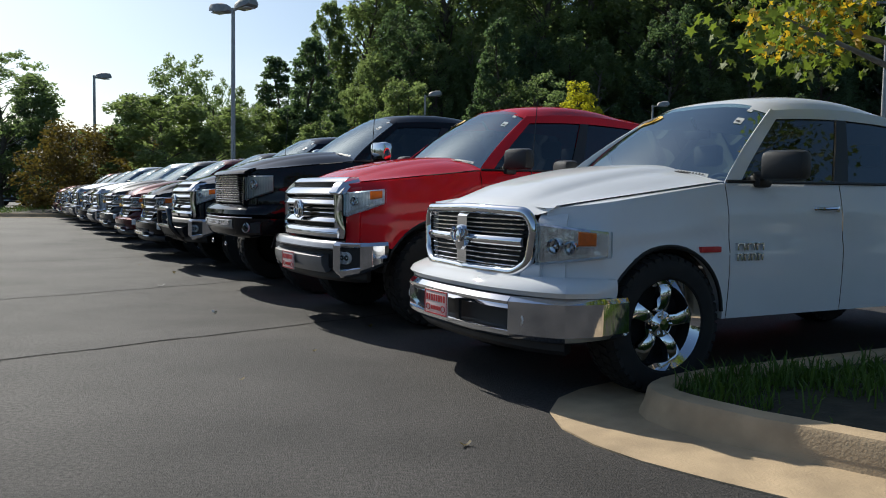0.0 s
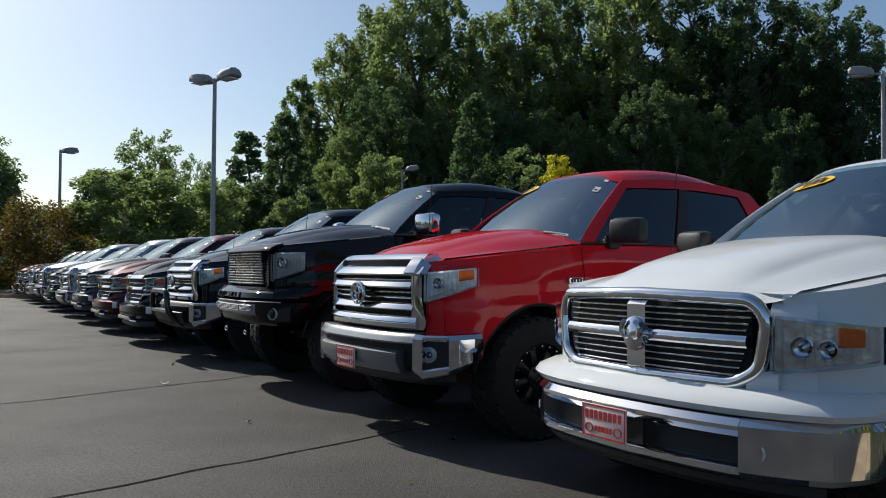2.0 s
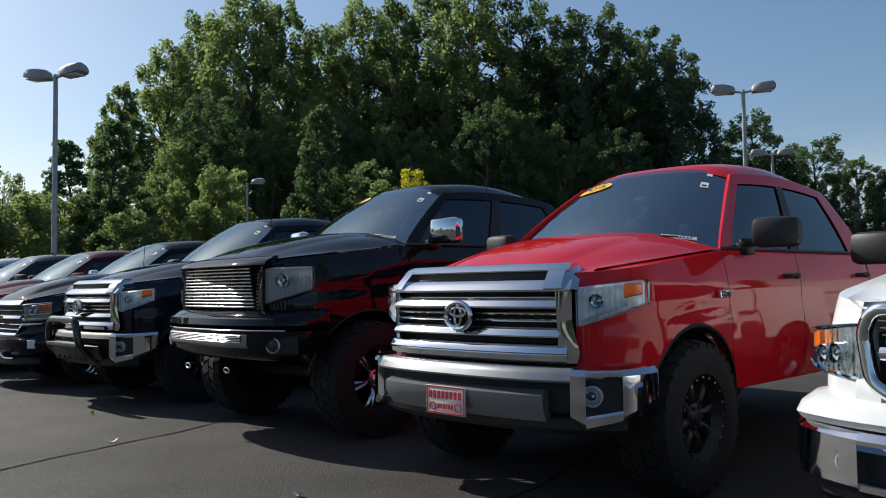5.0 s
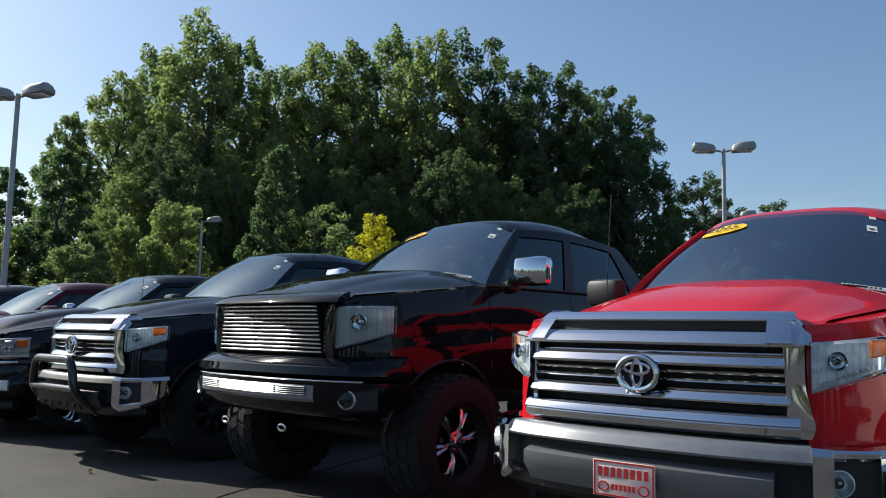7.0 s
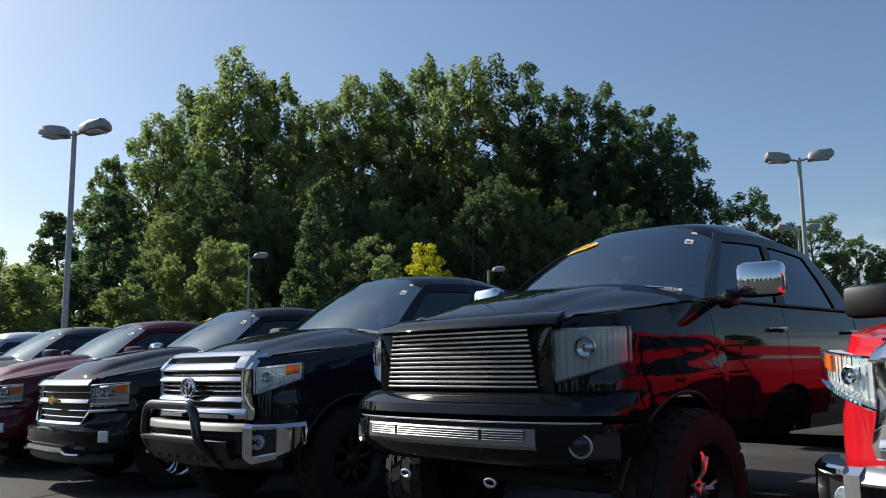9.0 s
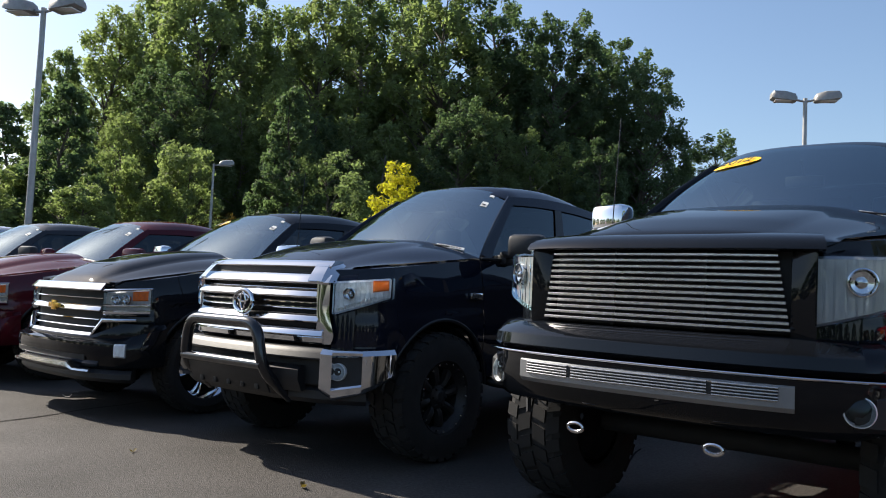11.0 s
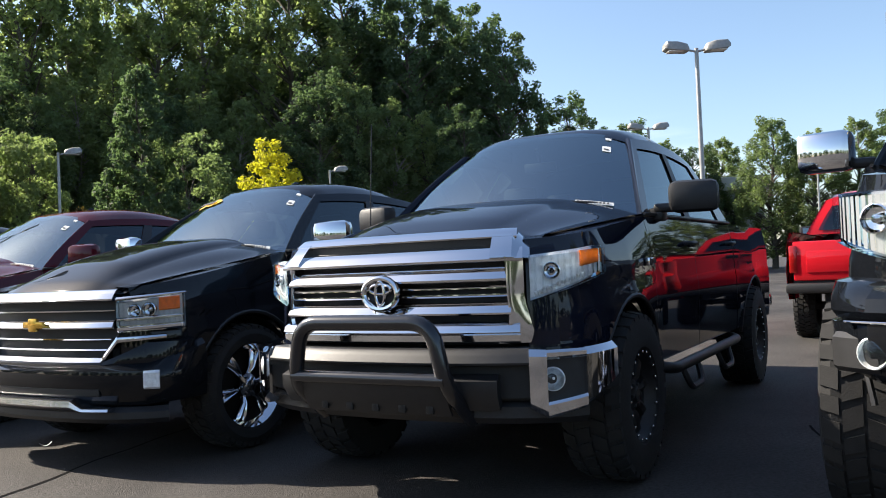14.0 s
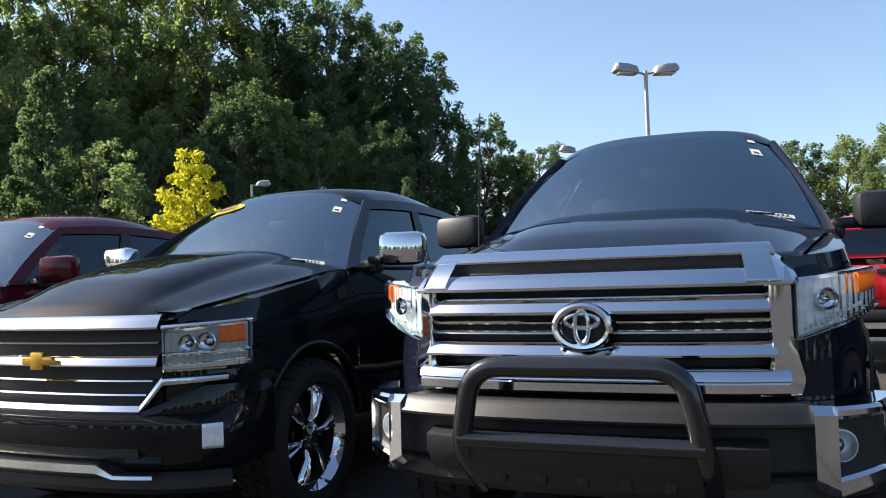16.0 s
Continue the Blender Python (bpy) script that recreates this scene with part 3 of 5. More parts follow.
def build_wheel(t, p, s, y):
    """A wheel on the side s (1 or -1) with tyre, rim, spokes and nuts; s looks outwards."""
    R, r, wd = p["hub"], p["rim"], p["tyre_w"]
    m = Matrix.Translation((s * (p["w"] - 0.03 - wd / 2 + p["poke"]), y, p["hub"] - p["lift"])) @ Matrix.Diagonal((s, 1, 1, 1))
    bm = bmesh.new()
    h = wd / 2
    prof = [(r, -h * 0.8), (r + 0.02, -h * 0.98), ((R + r) / 2, -h * 1.05), (R - 0.035, -h * 0.93), (R - 0.012, -h * 0.72), (R - 0.012, h * 0.72), (R - 0.035, h * 0.93), ((R + r) / 2, h * 1.05), (r + 0.02, h * 0.98), (r, h * 0.8)]
    lathe(bm, prof, 48, m)
    wheel = part("wheel", bm, RUBBER, t, "black rubber tyre", smooth=30)
    bm = bmesh.new()
    n = p["blocks"]
    for k in range(n):
        a = 2 * math.pi * k / n
        for row, (x0, x1, off, sk) in enumerate(((-0.95, -0.55, 0, 0.25), (-0.48, -0.04, 0.5, -0.35), (0.04, 0.48, 0.0, 0.35), (0.55, 0.95, 0.5, -0.25))):
            aa = a + off * 2 * math.pi / n
            da = 0.33 * 2 * math.pi / n * (1.2 if k % 2 else 0.95)
            vs = []
            for rr in (R - 0.03, R):
                for x, sg in ((x0, -1), (x1, 1)):
                    for e in (-1, 1):
                        ang = aa + e * da + sg * sk * da
                        q = rr - (0.016 if abs(x) > 0.9 else 0)
                        vs.append(bm.verts.new(m @ Vector((x * h, q * math.cos(ang), q * math.sin(ang)))))
            for f in ((4, 5, 7, 6), (0, 1, 5, 4), (2, 3, 7, 6), (0, 2, 6, 4), (1, 3, 7, 5)):
                bm.faces.new([vs[i] for i in f])
    tagged(part("tread", bm, RUBBER, wheel, smooth=30), kind="stuff")
    # barrel and lip
    bm = bmesh.new()
    lathe(bm, [(r - 0.03, -h * 0.8), (r - 0.03, h * 0.55)], 40, m)
    lathe(bm, [(r - 0.03, -h * 0.2), (0.02, -h * 0.2)], 24, m)
    rim = part("rim", bm, UNDER, wheel, "dark wheel barrel")
    bm = bmesh.new()
    lathe(bm, [(r - 0.03, h * 0.55), (r - 0.012, h * 0.75), (r + 0.006, h * 0.92), (r + 0.006, h * 0.80), (r, h * 0.7)], 40, m)
    part("rim_lip", bm, p["rimmat"] if p["lip"] is None else p["lip"], rim)
    style = p["spokes"]
    bm = bmesh.new()
    face = h * 0.55
    for k in range(style):
        a = 2 * math.pi * k / style + 0.2
        split = (-0.10, 0.10) if p["split"] else (0,)
        for d in split:
            ww = p["spoke_w"]
            pts = []
            for rr, wdt, xo in ((0.05, ww * 0.8, face - 0.03), (r * 0.45, ww * 0.75, face + 0.012), (r * 0.8, ww * 1.0, face + 0.012), (r - 0.015, ww * 1.35, face - 0.01)):
                an = a + d * (rr / r) * 1.4
                u, v = Vector((0, math.cos(an), math.sin(an))), Vector((0, -math.sin(an), math.cos(an)))
                pts.append([bm.verts.new(m @ (u * rr + v * e * wdt + Vector((xo + dx, 0, 0)))) for e, dx in ((-1, -0.035), (-0.75, 0.0), (0, 0.012), (0.75, 0.0), (1, -0.035))])
            for c, e in zip(pts, pts[1:]):
                for q in range(4):
                    bm.faces.new((c[q], c[q + 1], e[q + 1], e[q]))
    part("spokes", bm, p["rimmat"], rim)
    bm = bmesh.new()
    lathe(bm, [(0.085, face - 0.04), (0.08, face + 0.005), (0.045, face + 0.02), (0.035, face + 0.03), (0.001, face + 0.032)], 20, m)
    for k in range(6):
        a = 2 * math.pi * k / 6
        box(bm, -0.012, 0.018, -0.009, 0.009, -0.009, 0.009, 0.004, m @ Matrix.Translation((face + 0.01, 0.062 * math.cos(a), 0.062 * math.sin(a))))
    part("hub_cap", bm, p["rimmat"], rim)
    if p.get("studs"):
        bm = bmesh.new()
        for k in range(20):
            a = 2 * math.pi * k / 20
            box(bm, -0.006, 0.008, -0.007, 0.007, -0.007, 0.007, 0.003, m @ Matrix.Translation((h * 0.93, (r - 0.004) * math.cos(a), (r - 0.004) * math.sin(a))))
        tagged(part("rim_studs", bm, CHROME, rim), kind="stuff")


def dealer_plate(t, x, z, out):
    bm = bmesh.new()
    y = nose(x)
    box(bm, x - 0.155, x + 0.155, y - out - 0.008, y - out, z - 0.08, z + 0.08, 0.003)
    pl = part("number_plate", bm, PLATE_PINK, t, "pale pink dealer plate with red print")
    bm = bmesh.new()
    f = y - out - 0.0105
    for x0, x1, z0, z1 in ((-0.15, 0.15, 0.07, 0.077), (-0.15, 0.15, -0.077, -0.07), (-0.15, -0.143, -0.07, 0.07), (0.143, 0.15, -0.07, 0.07)):
        box(bm, x + x0, x + x1, f, f + 0.003, z + z0, z + z1)
    for k, (hh, dz) in enumerate(((0.042, 0.0),) * 8):
        x0 = x - 0.128 + k * 0.033
        box(bm, x0, x0 + 0.021, f, f + 0.003, z + 0.03 + dz - hh / 2, z + 0.03 + dz + hh / 2)
    for k in range(6):
        x0 = x - 0.06 + k * 0.021
        box(bm, x0, x0 + 0.014, f, f + 0.003, z - 0.048, z - 0.022)
    for dx in (-0.1, 0.1):
        tube(bm, [(x + dx + 0.026 * math.cos(a), f + 0.001, z - 0.035 + 0.02 * math.sin(a)) for a in (2 * math.pi * k / 14 for k in range(15))], 0.0035, 4, False)
    part("plate_print", bm, STICKRED, pl, smooth=0)


def lamp_pair(t, p, prof0, prof1, x0, x1, body, amber, led=False, bulbs=((0.45, 0.5),), lens=True):
    """Two mirrored headlights, x0 inner and x1 outer end, prof as (bottom, top)."""
    for s in (1, -1):
        bm = bmesh.new()
        wrap(bm, s * x0, s * x1, slab(-0.06, 0.004, prof0[0], prof0[1]), slab(-0.06, 0.004, prof1[0], prof1[1]), 12, p["w"])
        lamp = part("headlight", bm, body, t, "clear headlight with amber corner" if amber else "clouded grey headlight")
        if amber:
            bm = bmesh.new()
            a = amber
            q0, q1 = ([prof0[k] + (prof1[k] - prof0[k]) * f for k in (0, 1)] for f in (a[0], a[1]))
            xa, xb = x0 + (x1 - x0) * a[0], x0 + (x1 - x0) * a[1]
            lo = a[2] if len(a) > 2 else 0.45
            wrap(bm, s * xa, s * xb, slab(0.0, 0.016, q0[0] + (q0[1] - q0[0]) * lo, q0[1] - 0.012), slab(0.0, 0.016, q1[0] + (q1[1] - q1[0]) * lo, q1[1] - 0.012), 5, p["w"])
            part("turn_signal", bm, AMBER, lamp, "amber turn signal")
        bm = bmesh.new()
        for fx, fz in bulbs:
            x = x0 + (x1 - x0) * fx
            z0 = prof0[0] + (prof1[0] - prof0[0]) * fx
            z1 = prof0[1] + (prof1[1] - prof0[1]) * fx
            z, r = z0 + (z1 - z0) * fz, (z1 - z0) * (0.25 if p["lift"] > 0.2 else 0.22)
            m = Matrix.Translation((s * x, nose(x, p["w"]) - 0.008, z)) @ Matrix.Rotation(-math.pi / 2 + s * 0.45, 4, "Z")
            lathe(bm, [(r, 0.0), (r, 0.022), (r * 0.9, 0.024), (r * 0.75, 0.006), (r * 0.3, 0.0), (r * 0.3, 0.016), (0.001, 0.022)], 20, m)
        part("reflector", bm, CHROME, lamp)
        if led:
            bm = bmesh.new()
            for k in range(11):
                f = 0.12 + k * 0.07
                x, z = x0 + (x1 - x0) * f, prof0[0] + (prof1[0] - prof0[0]) * f + 0.02
                y = nose(x, p["w"])
                box(bm, s * x - 0.007, s * x + 0.007, y - 0.022, y, z - 0.008, z + 0.008, 0.003)
            part("running_lights", bm, BULB, lamp)
        if lens:
            bm = bmesh.new()
            wrap(bm, s * (x0 - 0.003), s * (x1 + 0.004), slab(0.004, 0.034, prof0[0] - 0.003, prof0[1] + 0.003), slab(0.004, 0.03, prof1[0] - 0.003, prof1[1] + 0.003), 12, p["w"])
            part("lens", bm, LENS, lamp).visible_shadow = False


def fog_lamps(t, p, x, z, out, r=0.05):
    for s in (1, -1):
        bm = bmesh.new()
        m = Matrix.Translation((s * x, nose(x, p["w"]) - out, z)) @ Matrix.Rotation(-math.pi / 2 + s * 0.42, 4, "Z")
        lathe(bm, [(r + 0.004, -0.03), (r + 0.004, 0.004), (r, 0.006), (r * 0.8, -0.01), (r * 0.3, -0.02), (0.001, -0.015)], 20, m)
        f = part("fog_lamp", bm, REFLECTOR, t)
        bm = bmesh.new()
        lathe(bm, [(r, 0.004), (r * 0.6, 0.014), (0.001, 0.018)], 20, m)
        part("fog_lens", bm, LENS, f).visible_shadow = False


def ring(bm, cx, cz, y, rx, rz, r, n=28, tilt=0.0):
    tube(bm, [(cx + rx * math.cos(a), y, cz + rz * math.sin(a)) for a in (2 * math.pi * k / n for k in range(n + 1))], r, 8, False)


def frame_side(t, p, s, z0, z1, inner, outer, out=0.05):
    """The upright side of a chrome grille frame; inner and outer give x for v from 0 (base) to 1 (top)."""
    bm = bmesh.new()

    def f(u, v):
        if u < 0.01:
            x, o = inner(v), -0.07
        else:
            k = (u - 1 / 8) / (7 / 8)
            x = inner(v) + (outer(v) - inner(v)) * k
            o = out * (1 - 0.55 * k) * min(1, 0.55 + 3 * k) + 0.004
        return s * x, nose(x, p["w"]) - o, z0 + (z1 - z0) * v

    grid(bm, f, 8, 14)
    part("grille_frame", bm, CHROME, t, "chrome side of the grille frame")


def front_chrome_bars(t, p, mat):
    """Wide chrome-framed grille with two thick and two thin bars, an oval badge and a scoop in the bonnet's edge."""
    w = p["w"]
    bm = bmesh.new()
    wrap(bm, -0.67, 0.67, slab(-0.12, -0.045, 0.66, 1.12), None, 20, w)
    part("grille_back", bm, MESHBLACK, t)
    bm = bmesh.new()
    wrap(bm, -0.62, 0.62, tilt(-0.05, 0.06, 0.945, 1.015, 0.045), None, 24, w)
    part("grille_bar", bm, CHROME, t, "thick chrome grille bar")
    bm = bmesh.new()
    wrap(bm, -0.635, 0.635, tilt(-0.05, 0.06, 0.79, 0.85, 0.035), None, 24, w)
    part("grille_bar", bm, CHROME, t, "thick chrome grille bar")
    for z in (0.875, 0.912):
        bm = bmesh.new()
        wrap(bm, -0.615, 0.615, slab(-0.05, 0.025, z, z + 0.014), None, 24, w)
        part("grille_bar", bm, CHROME, t, "thin chrome grille bar")
    # frame: top hood strip, sides and base
    bm = bmesh.new()
    wrap(bm, -0.69, 0.69, tilt(-0.10, 0.05, 1.035, 1.105, 0.06), None, 28, w)
    part("grille_frame", bm, CHROME, t, "chrome strip under the bonnet scoop")
    bm = bmesh.new()
    wrap(bm, -0.55, 0.55, slab(-0.16, -0.05, 1.095, 1.16), None, 20, w)
    part("hood_scoop", bm, MESHBLACK, t)
    bm = bmesh.new()
    wrap(bm, -0.665, 0.665, tilt(-0.2, -0.03, 1.145, 1.195, 0.06), None, 28, w)
    for s in (1, -1):
        wedge = [(-0.2, 1.05), (0.03, 1.045), (0.051, 1.06), (0.02, 1.10), (-0.04, 1.165), (-0.2, 1.196)]
        wrap(bm, s * 0.55, s * 0.645, wedge, None, 4, w)
        wrap(bm, s * 0.645, s * 0.72, wedge, [(-0.2, 1.04), (0.0, 1.035), (0.02, 1.045), (-0.01, 1.08), (-0.06, 1.12), (-0.2, 1.14)], 5, w)
    part("hood_trim", bm, CHROME, t, "chrome bonnet trim")
    for s in (1, -1):
        frame_side(t, p, s, 0.66, 1.06, lambda v: 0.635 - 0.02 * v - 0.06 * max(0, 1 - v / 0.35) ** 2, lambda v: 0.70 + 0.05 * max(0, 1 - v / 0.55) ** 1.2 - 0.03 * max(0, 1 - v / 0.12))
    bm = bmesh.new()
    wrap(bm, -0.67, 0.67, [(-0.08, 0.655), (0.035, 0.655), (0.055, 0.67), (0.06, 0.70), (0.05, 0.705), (0.065, 0.712), (0.055, 0.74), (0.03, 0.757), (-0.08, 0.76)], None, 28, w)
    part("grille_frame", bm, CHROME, t, "chrome base of the grille frame")
    # badge
    bm = bmesh.new()
    ring(bm, 0, 0.905, -0.075, 0.098, 0.075, 0.015)
    ring(bm, 0, 0.925, -0.075, 0.062, 0.024, 0.009, 20)
    ring(bm, 0, 0.905, -0.077, 0.026, 0.058, 0.009, 20)
    b = part("badge", bm, CHROME, t, "chrome badge of nested ovals")
    bm = bmesh.new()
    lathe(bm, [(0.085, 0.0), (0.08, 0.012), (0.001, 0.014)], 24, Matrix.Translation((0, -0.05, 0.905)) @ Matrix.Diagonal((1, 1, 0.8, 1)) @ Matrix.Rotation(-math.pi / 2, 4, "Z"))
    part("badge_back", bm, MESHBLACK, b)
    lamp_pair(t, p, (0.85, 1.06), (0.965, 1.095), 0.715, 0.968, REFLECTOR, (0.76, 0.97, 0.42), True, ((0.36, 0.52),))
    # bumper: grey middle, chrome ends
    bm = bmesh.new()
    wrap(bm, -0.70, 0.70, tilt(-0.05, 0.14, 0.565, 0.64, 0.04), None, 24, w)
    part("bumper_bar", bm, GREYBAR if not p.get("bull") else PLASTIC, t, "dark grey upper bumper bar")
    bm = bmesh.new()
    wrap(bm, -0.76, 0.76, slab(-0.06, 0.07, 0.40, 0.58), None, 24, w)
    part("bumper_opening", bm, MESHBLACK, t)
    bm = bmesh.new()
    wrap(bm, -0.58, 0.58, [(0.0, 0.38), (0.10, 0.36), (0.15, 0.44), (0.15, 0.50), (0.10, 0.525), (0.0, 0.52)], None, 24, w)
    part("bumper_bar", bm, GREYBAR if not p.get("bull") else PLASTIC, t, "dark grey lower bumper bar")
    bm = bmesh.new()
    wrap(bm, -0.9, 0.9, slab(-0.08, 0.06, 0.29, 0.40, 0.03), None, 24, w)
    part("valance", bm, PLASTIC, t)
    for s in (1, -1):
        bm = bmesh.new()
        wrap(bm, s * 0.70, s * 0.76, slab(0.0, 0.142, 0.37, 0.637, 0.03), slab(0.0, 0.14, 0.33, 0.633, 0.03), 5, w)
        wrap(bm, s * 0.76, s * 0.88, slab(0.0, 0.14, 0.33, 0.40, 0.012), slab(0.0, 0.125, 0.37, 0.43, 0.012), 5, w)
        wrap(bm, s * 0.76, s * 0.88, slab(0.0, 0.14, 0.59, 0.633, 0.012), slab(0.0, 0.125, 0.595, 0.635, 0.012), 5, w)
        wrap(bm, s * 0.88, s * 0.978, slab(0.0, 0.125, 0.37, 0.635, 0.03), slab(-0.02, 0.06, 0.46, 0.645, 0.03), 10, w)
        part("bumper_end", bm, CHROME, t, "chrome bumper corner")
        bm = bmesh.new()
        wrap(bm, s * 0.755, s * 0.885, slab(0.0, 0.09, 0.38, 0.61), None, 4, w)
        part("fog_recess", bm, PLASTIC, t)
    fog_lamps(t, p, 0.835, 0.50, 0.128, 0.05)
    bm = bmesh.new()
    box(bm, w - 0.05, w - 0.022, 1.17, 1.30, 0.985, 1.03, 0.004)
    sb = part("side_badge", bm, CHROME, t, "small chrome fender badge")
    bm = bmesh.new()
    for k in range(4):
        box(bm, w - 0.03, w - 0.0195, 1.182 + k * 0.03, 1.20 + k * 0.03, 0.995, 1.02)
    tagged(part("badge_print", bm, INK, sb), kind="stuff")
    if p.get("plate"):
        dealer_plate(t, -0.02, 0.43, 0.16)
    if p.get("bull"):
        bm = bmesh.new()
        hoop = rounded([(-0.43, 0.02, 0.30), (-0.43, -0.22, 0.48), (-0.37, -0.235, 0.775), (0.37, -0.235, 0.775), (0.43, -0.22, 0.48), (0.43, 0.02, 0.30)], 6, 0.11)
        tube(bm, hoop, 0.038, 14)
        bb = part("bull_bar", bm, GLOSSBLACK, t, "black tubular bull bar")
        bm = bmesh.new()
        tube(bm, [(-0.43, -0.225, 0.515), (0.43, -0.225, 0.515)], 0.03, 12)
        part("cross_tube", bm, GLOSSBLACK, bb)
        bm = bmesh.new()
        box(bm, -0.41, 0.41, -0.225, -0.21, 0.32, 0.50, 0.004, Matrix.Translation((0, -0.21, 0.5)) @ Matrix.Rotation(0.5, 4, "X") @ Matrix.Translation((0, 0.21, -0.5)))
        part("skid_plate", bm, PLASTIC, bb)
        for k in range(5):
            bm = bmesh.new()
            x = -0.3 + k * 0.15
            box(bm, x - 0.015, x + 0.025, -0.165, -0.150, 0.35, 0.41, 0.004)
            part("plate_slot", bm, MESHBLACK, bb)


def front_billet(t, p, mat):
    """Smooth painted nose with a billet grille and a matching lower insert."""
    w = p["w"]
    bm = bmesh.new()
    wrap(bm, -0.60, 0.60, slab(-0.14, -0.06, 0.72, 1.12), None, 20, w)
    part("grille_back", bm, MESHBLACK, t)
    for k in range(12):
        z = 0.765 + k * 0.0275
        half = 0.585 - 0.05 * k / 11
        bm = bmesh.new()
        wrap(bm, -half, half, slab(-0.05, 0.02, z, z + 0.013, 0.003), None, 20, w)
        part("grille_bar", bm, BRUSHED, t, "polished billet grille bar")
    for x in (-0.22, 0.22):
        bm = bmesh.new()
        box(bm, x - 0.008, x + 0.008, 0.04, 0.055, 0.75, 1.09)
        part("grille_strut", bm, PLASTIC, t)
    bm = bmesh.new()
    wrap(bm, -0.70, 0.70, [(-0.12, 1.095), (0.03, 1.09), (0.05, 1.10), (0.03, 1.13), (-0.06, 1.165), (-0.14, 1.18)], None, 24, w)
    for s in (1, -1):
        wrap(bm, s * 0.585, s * 0.675, [(-0.12, 0.72), (-0.02, 0.73), (0.0, 0.8), (-0.01, 1.0), (-0.03, 1.09), (-0.12, 1.13)], [(-0.08, 0.70), (0.02, 0.72), (0.03, 0.8), (0.03, 1.0), (0.03, 1.09), (-0.08, 1.13)], 6, w)
    wrap(bm, -0.80, 0.80, [(-0.08, 0.60), (0.10, 0.60), (0.14, 0.63), (0.13, 0.68), (0.06, 0.735), (-0.08, 0.755)], None, 26, w)
    for s in (1, -1):
        wrap(bm, s * 0.80, s * 0.995, [(-0.08, 0.60), (0.10, 0.60), (0.14, 0.63), (0.13, 0.68), (0.06, 0.735), (-0.08, 0.755)], [(-0.06, 0.60), (0.01, 0.60), (0.02, 0.63), (0.02, 0.68), (0.01, 0.74), (-0.06, 0.76)], 10, w)
    part("nose_panel", bm, mat, t)
    bm = bmesh.new()
    wrap(bm, -0.80, 0.80, [(-0.05, 0.36), (0.05, 0.36), (0.10, 0.40), (0.13, 0.50), (0.13, 0.585), (-0.05, 0.60)], None, 26, w)
    for s in (1, -1):
        wrap(bm, s * 0.80, s * 0.995, [(-0.05, 0.36), (0.05, 0.36), (0.10, 0.40), (0.13, 0.50), (0.13, 0.585), (-0.05, 0.60)], [(-0.05, 0.44), (-0.02, 0.44), (0.0, 0.47), (0.015, 0.52), (0.015, 0.585), (-0.05, 0.60)], 10, w)
    part("bumper", bm, mat, t)
    bm = bmesh.new()
    wrap(bm, -0.86, 0.86, slab(0.0, 0.141, 0.588, 0.598, 0.003), None, 40, w)
    part("bumper_seam", bm, CHROME, t, "thin chrome strip along the bumper")
    bm = bmesh.new()
    wrap(bm, -0.61, 0.61, slab(0.05, 0.137, 0.455, 0.575, 0.02), None, 20, w)
    part("lower_grille_frame", bm, GREYBAR, t)
    bm = bmesh.new()
    wrap(bm, -0.56, 0.56, slab(0.05, 0.141, 0.495, 0.56, 0.01), None, 20, w)
    part("lower_grille_back", bm, MESHBLACK, t)
    for x0, x1 in ((-0.56, -0.33), (-0.31, 0.31), (0.33, 0.56)):
        for k in range(5):
            bm = bmesh.new()
            wrap(bm, x0, x1, slab(0.1, 0.148, 0.498 + k * 0.0125, 0.504 + k * 0.0125, 0.002), None, 10, w)
            part("lower_grille_bar", bm, BRUSHED, t)
    bm = bmesh.new()
    wrap(bm, -0.6, 0.6, slab(-0.25, -0.06, 0.35, 0.40, 0.02), None, 20, w)
    part("valance", bm, PLASTIC, t)
    lamp_pair(t, p, (0.79, 1.075), (0.90, 1.085), 0.672, 0.962, SMOKED, None, False, ((0.52, 0.55),))
    for s in (1, -1):
        bm = bmesh.new()
        wrap(bm, s * 0.78, s * 0.91, slab(0.05, 0.118, 0.40, 0.55, 0.02), None, 5, w)
        part("fog_recess", bm, PLASTIC, t)
    fog_lamps(t, p, 0.855, 0.48, 0.15, 0.056)
    for x in (-0.33, 0.33):
        bm = bmesh.new()
        ring(bm, x, 0.27, -0.06, 0.04, 0.02, 0.009, 16)
        part("tow_hook", bm, BRUSHED, t)


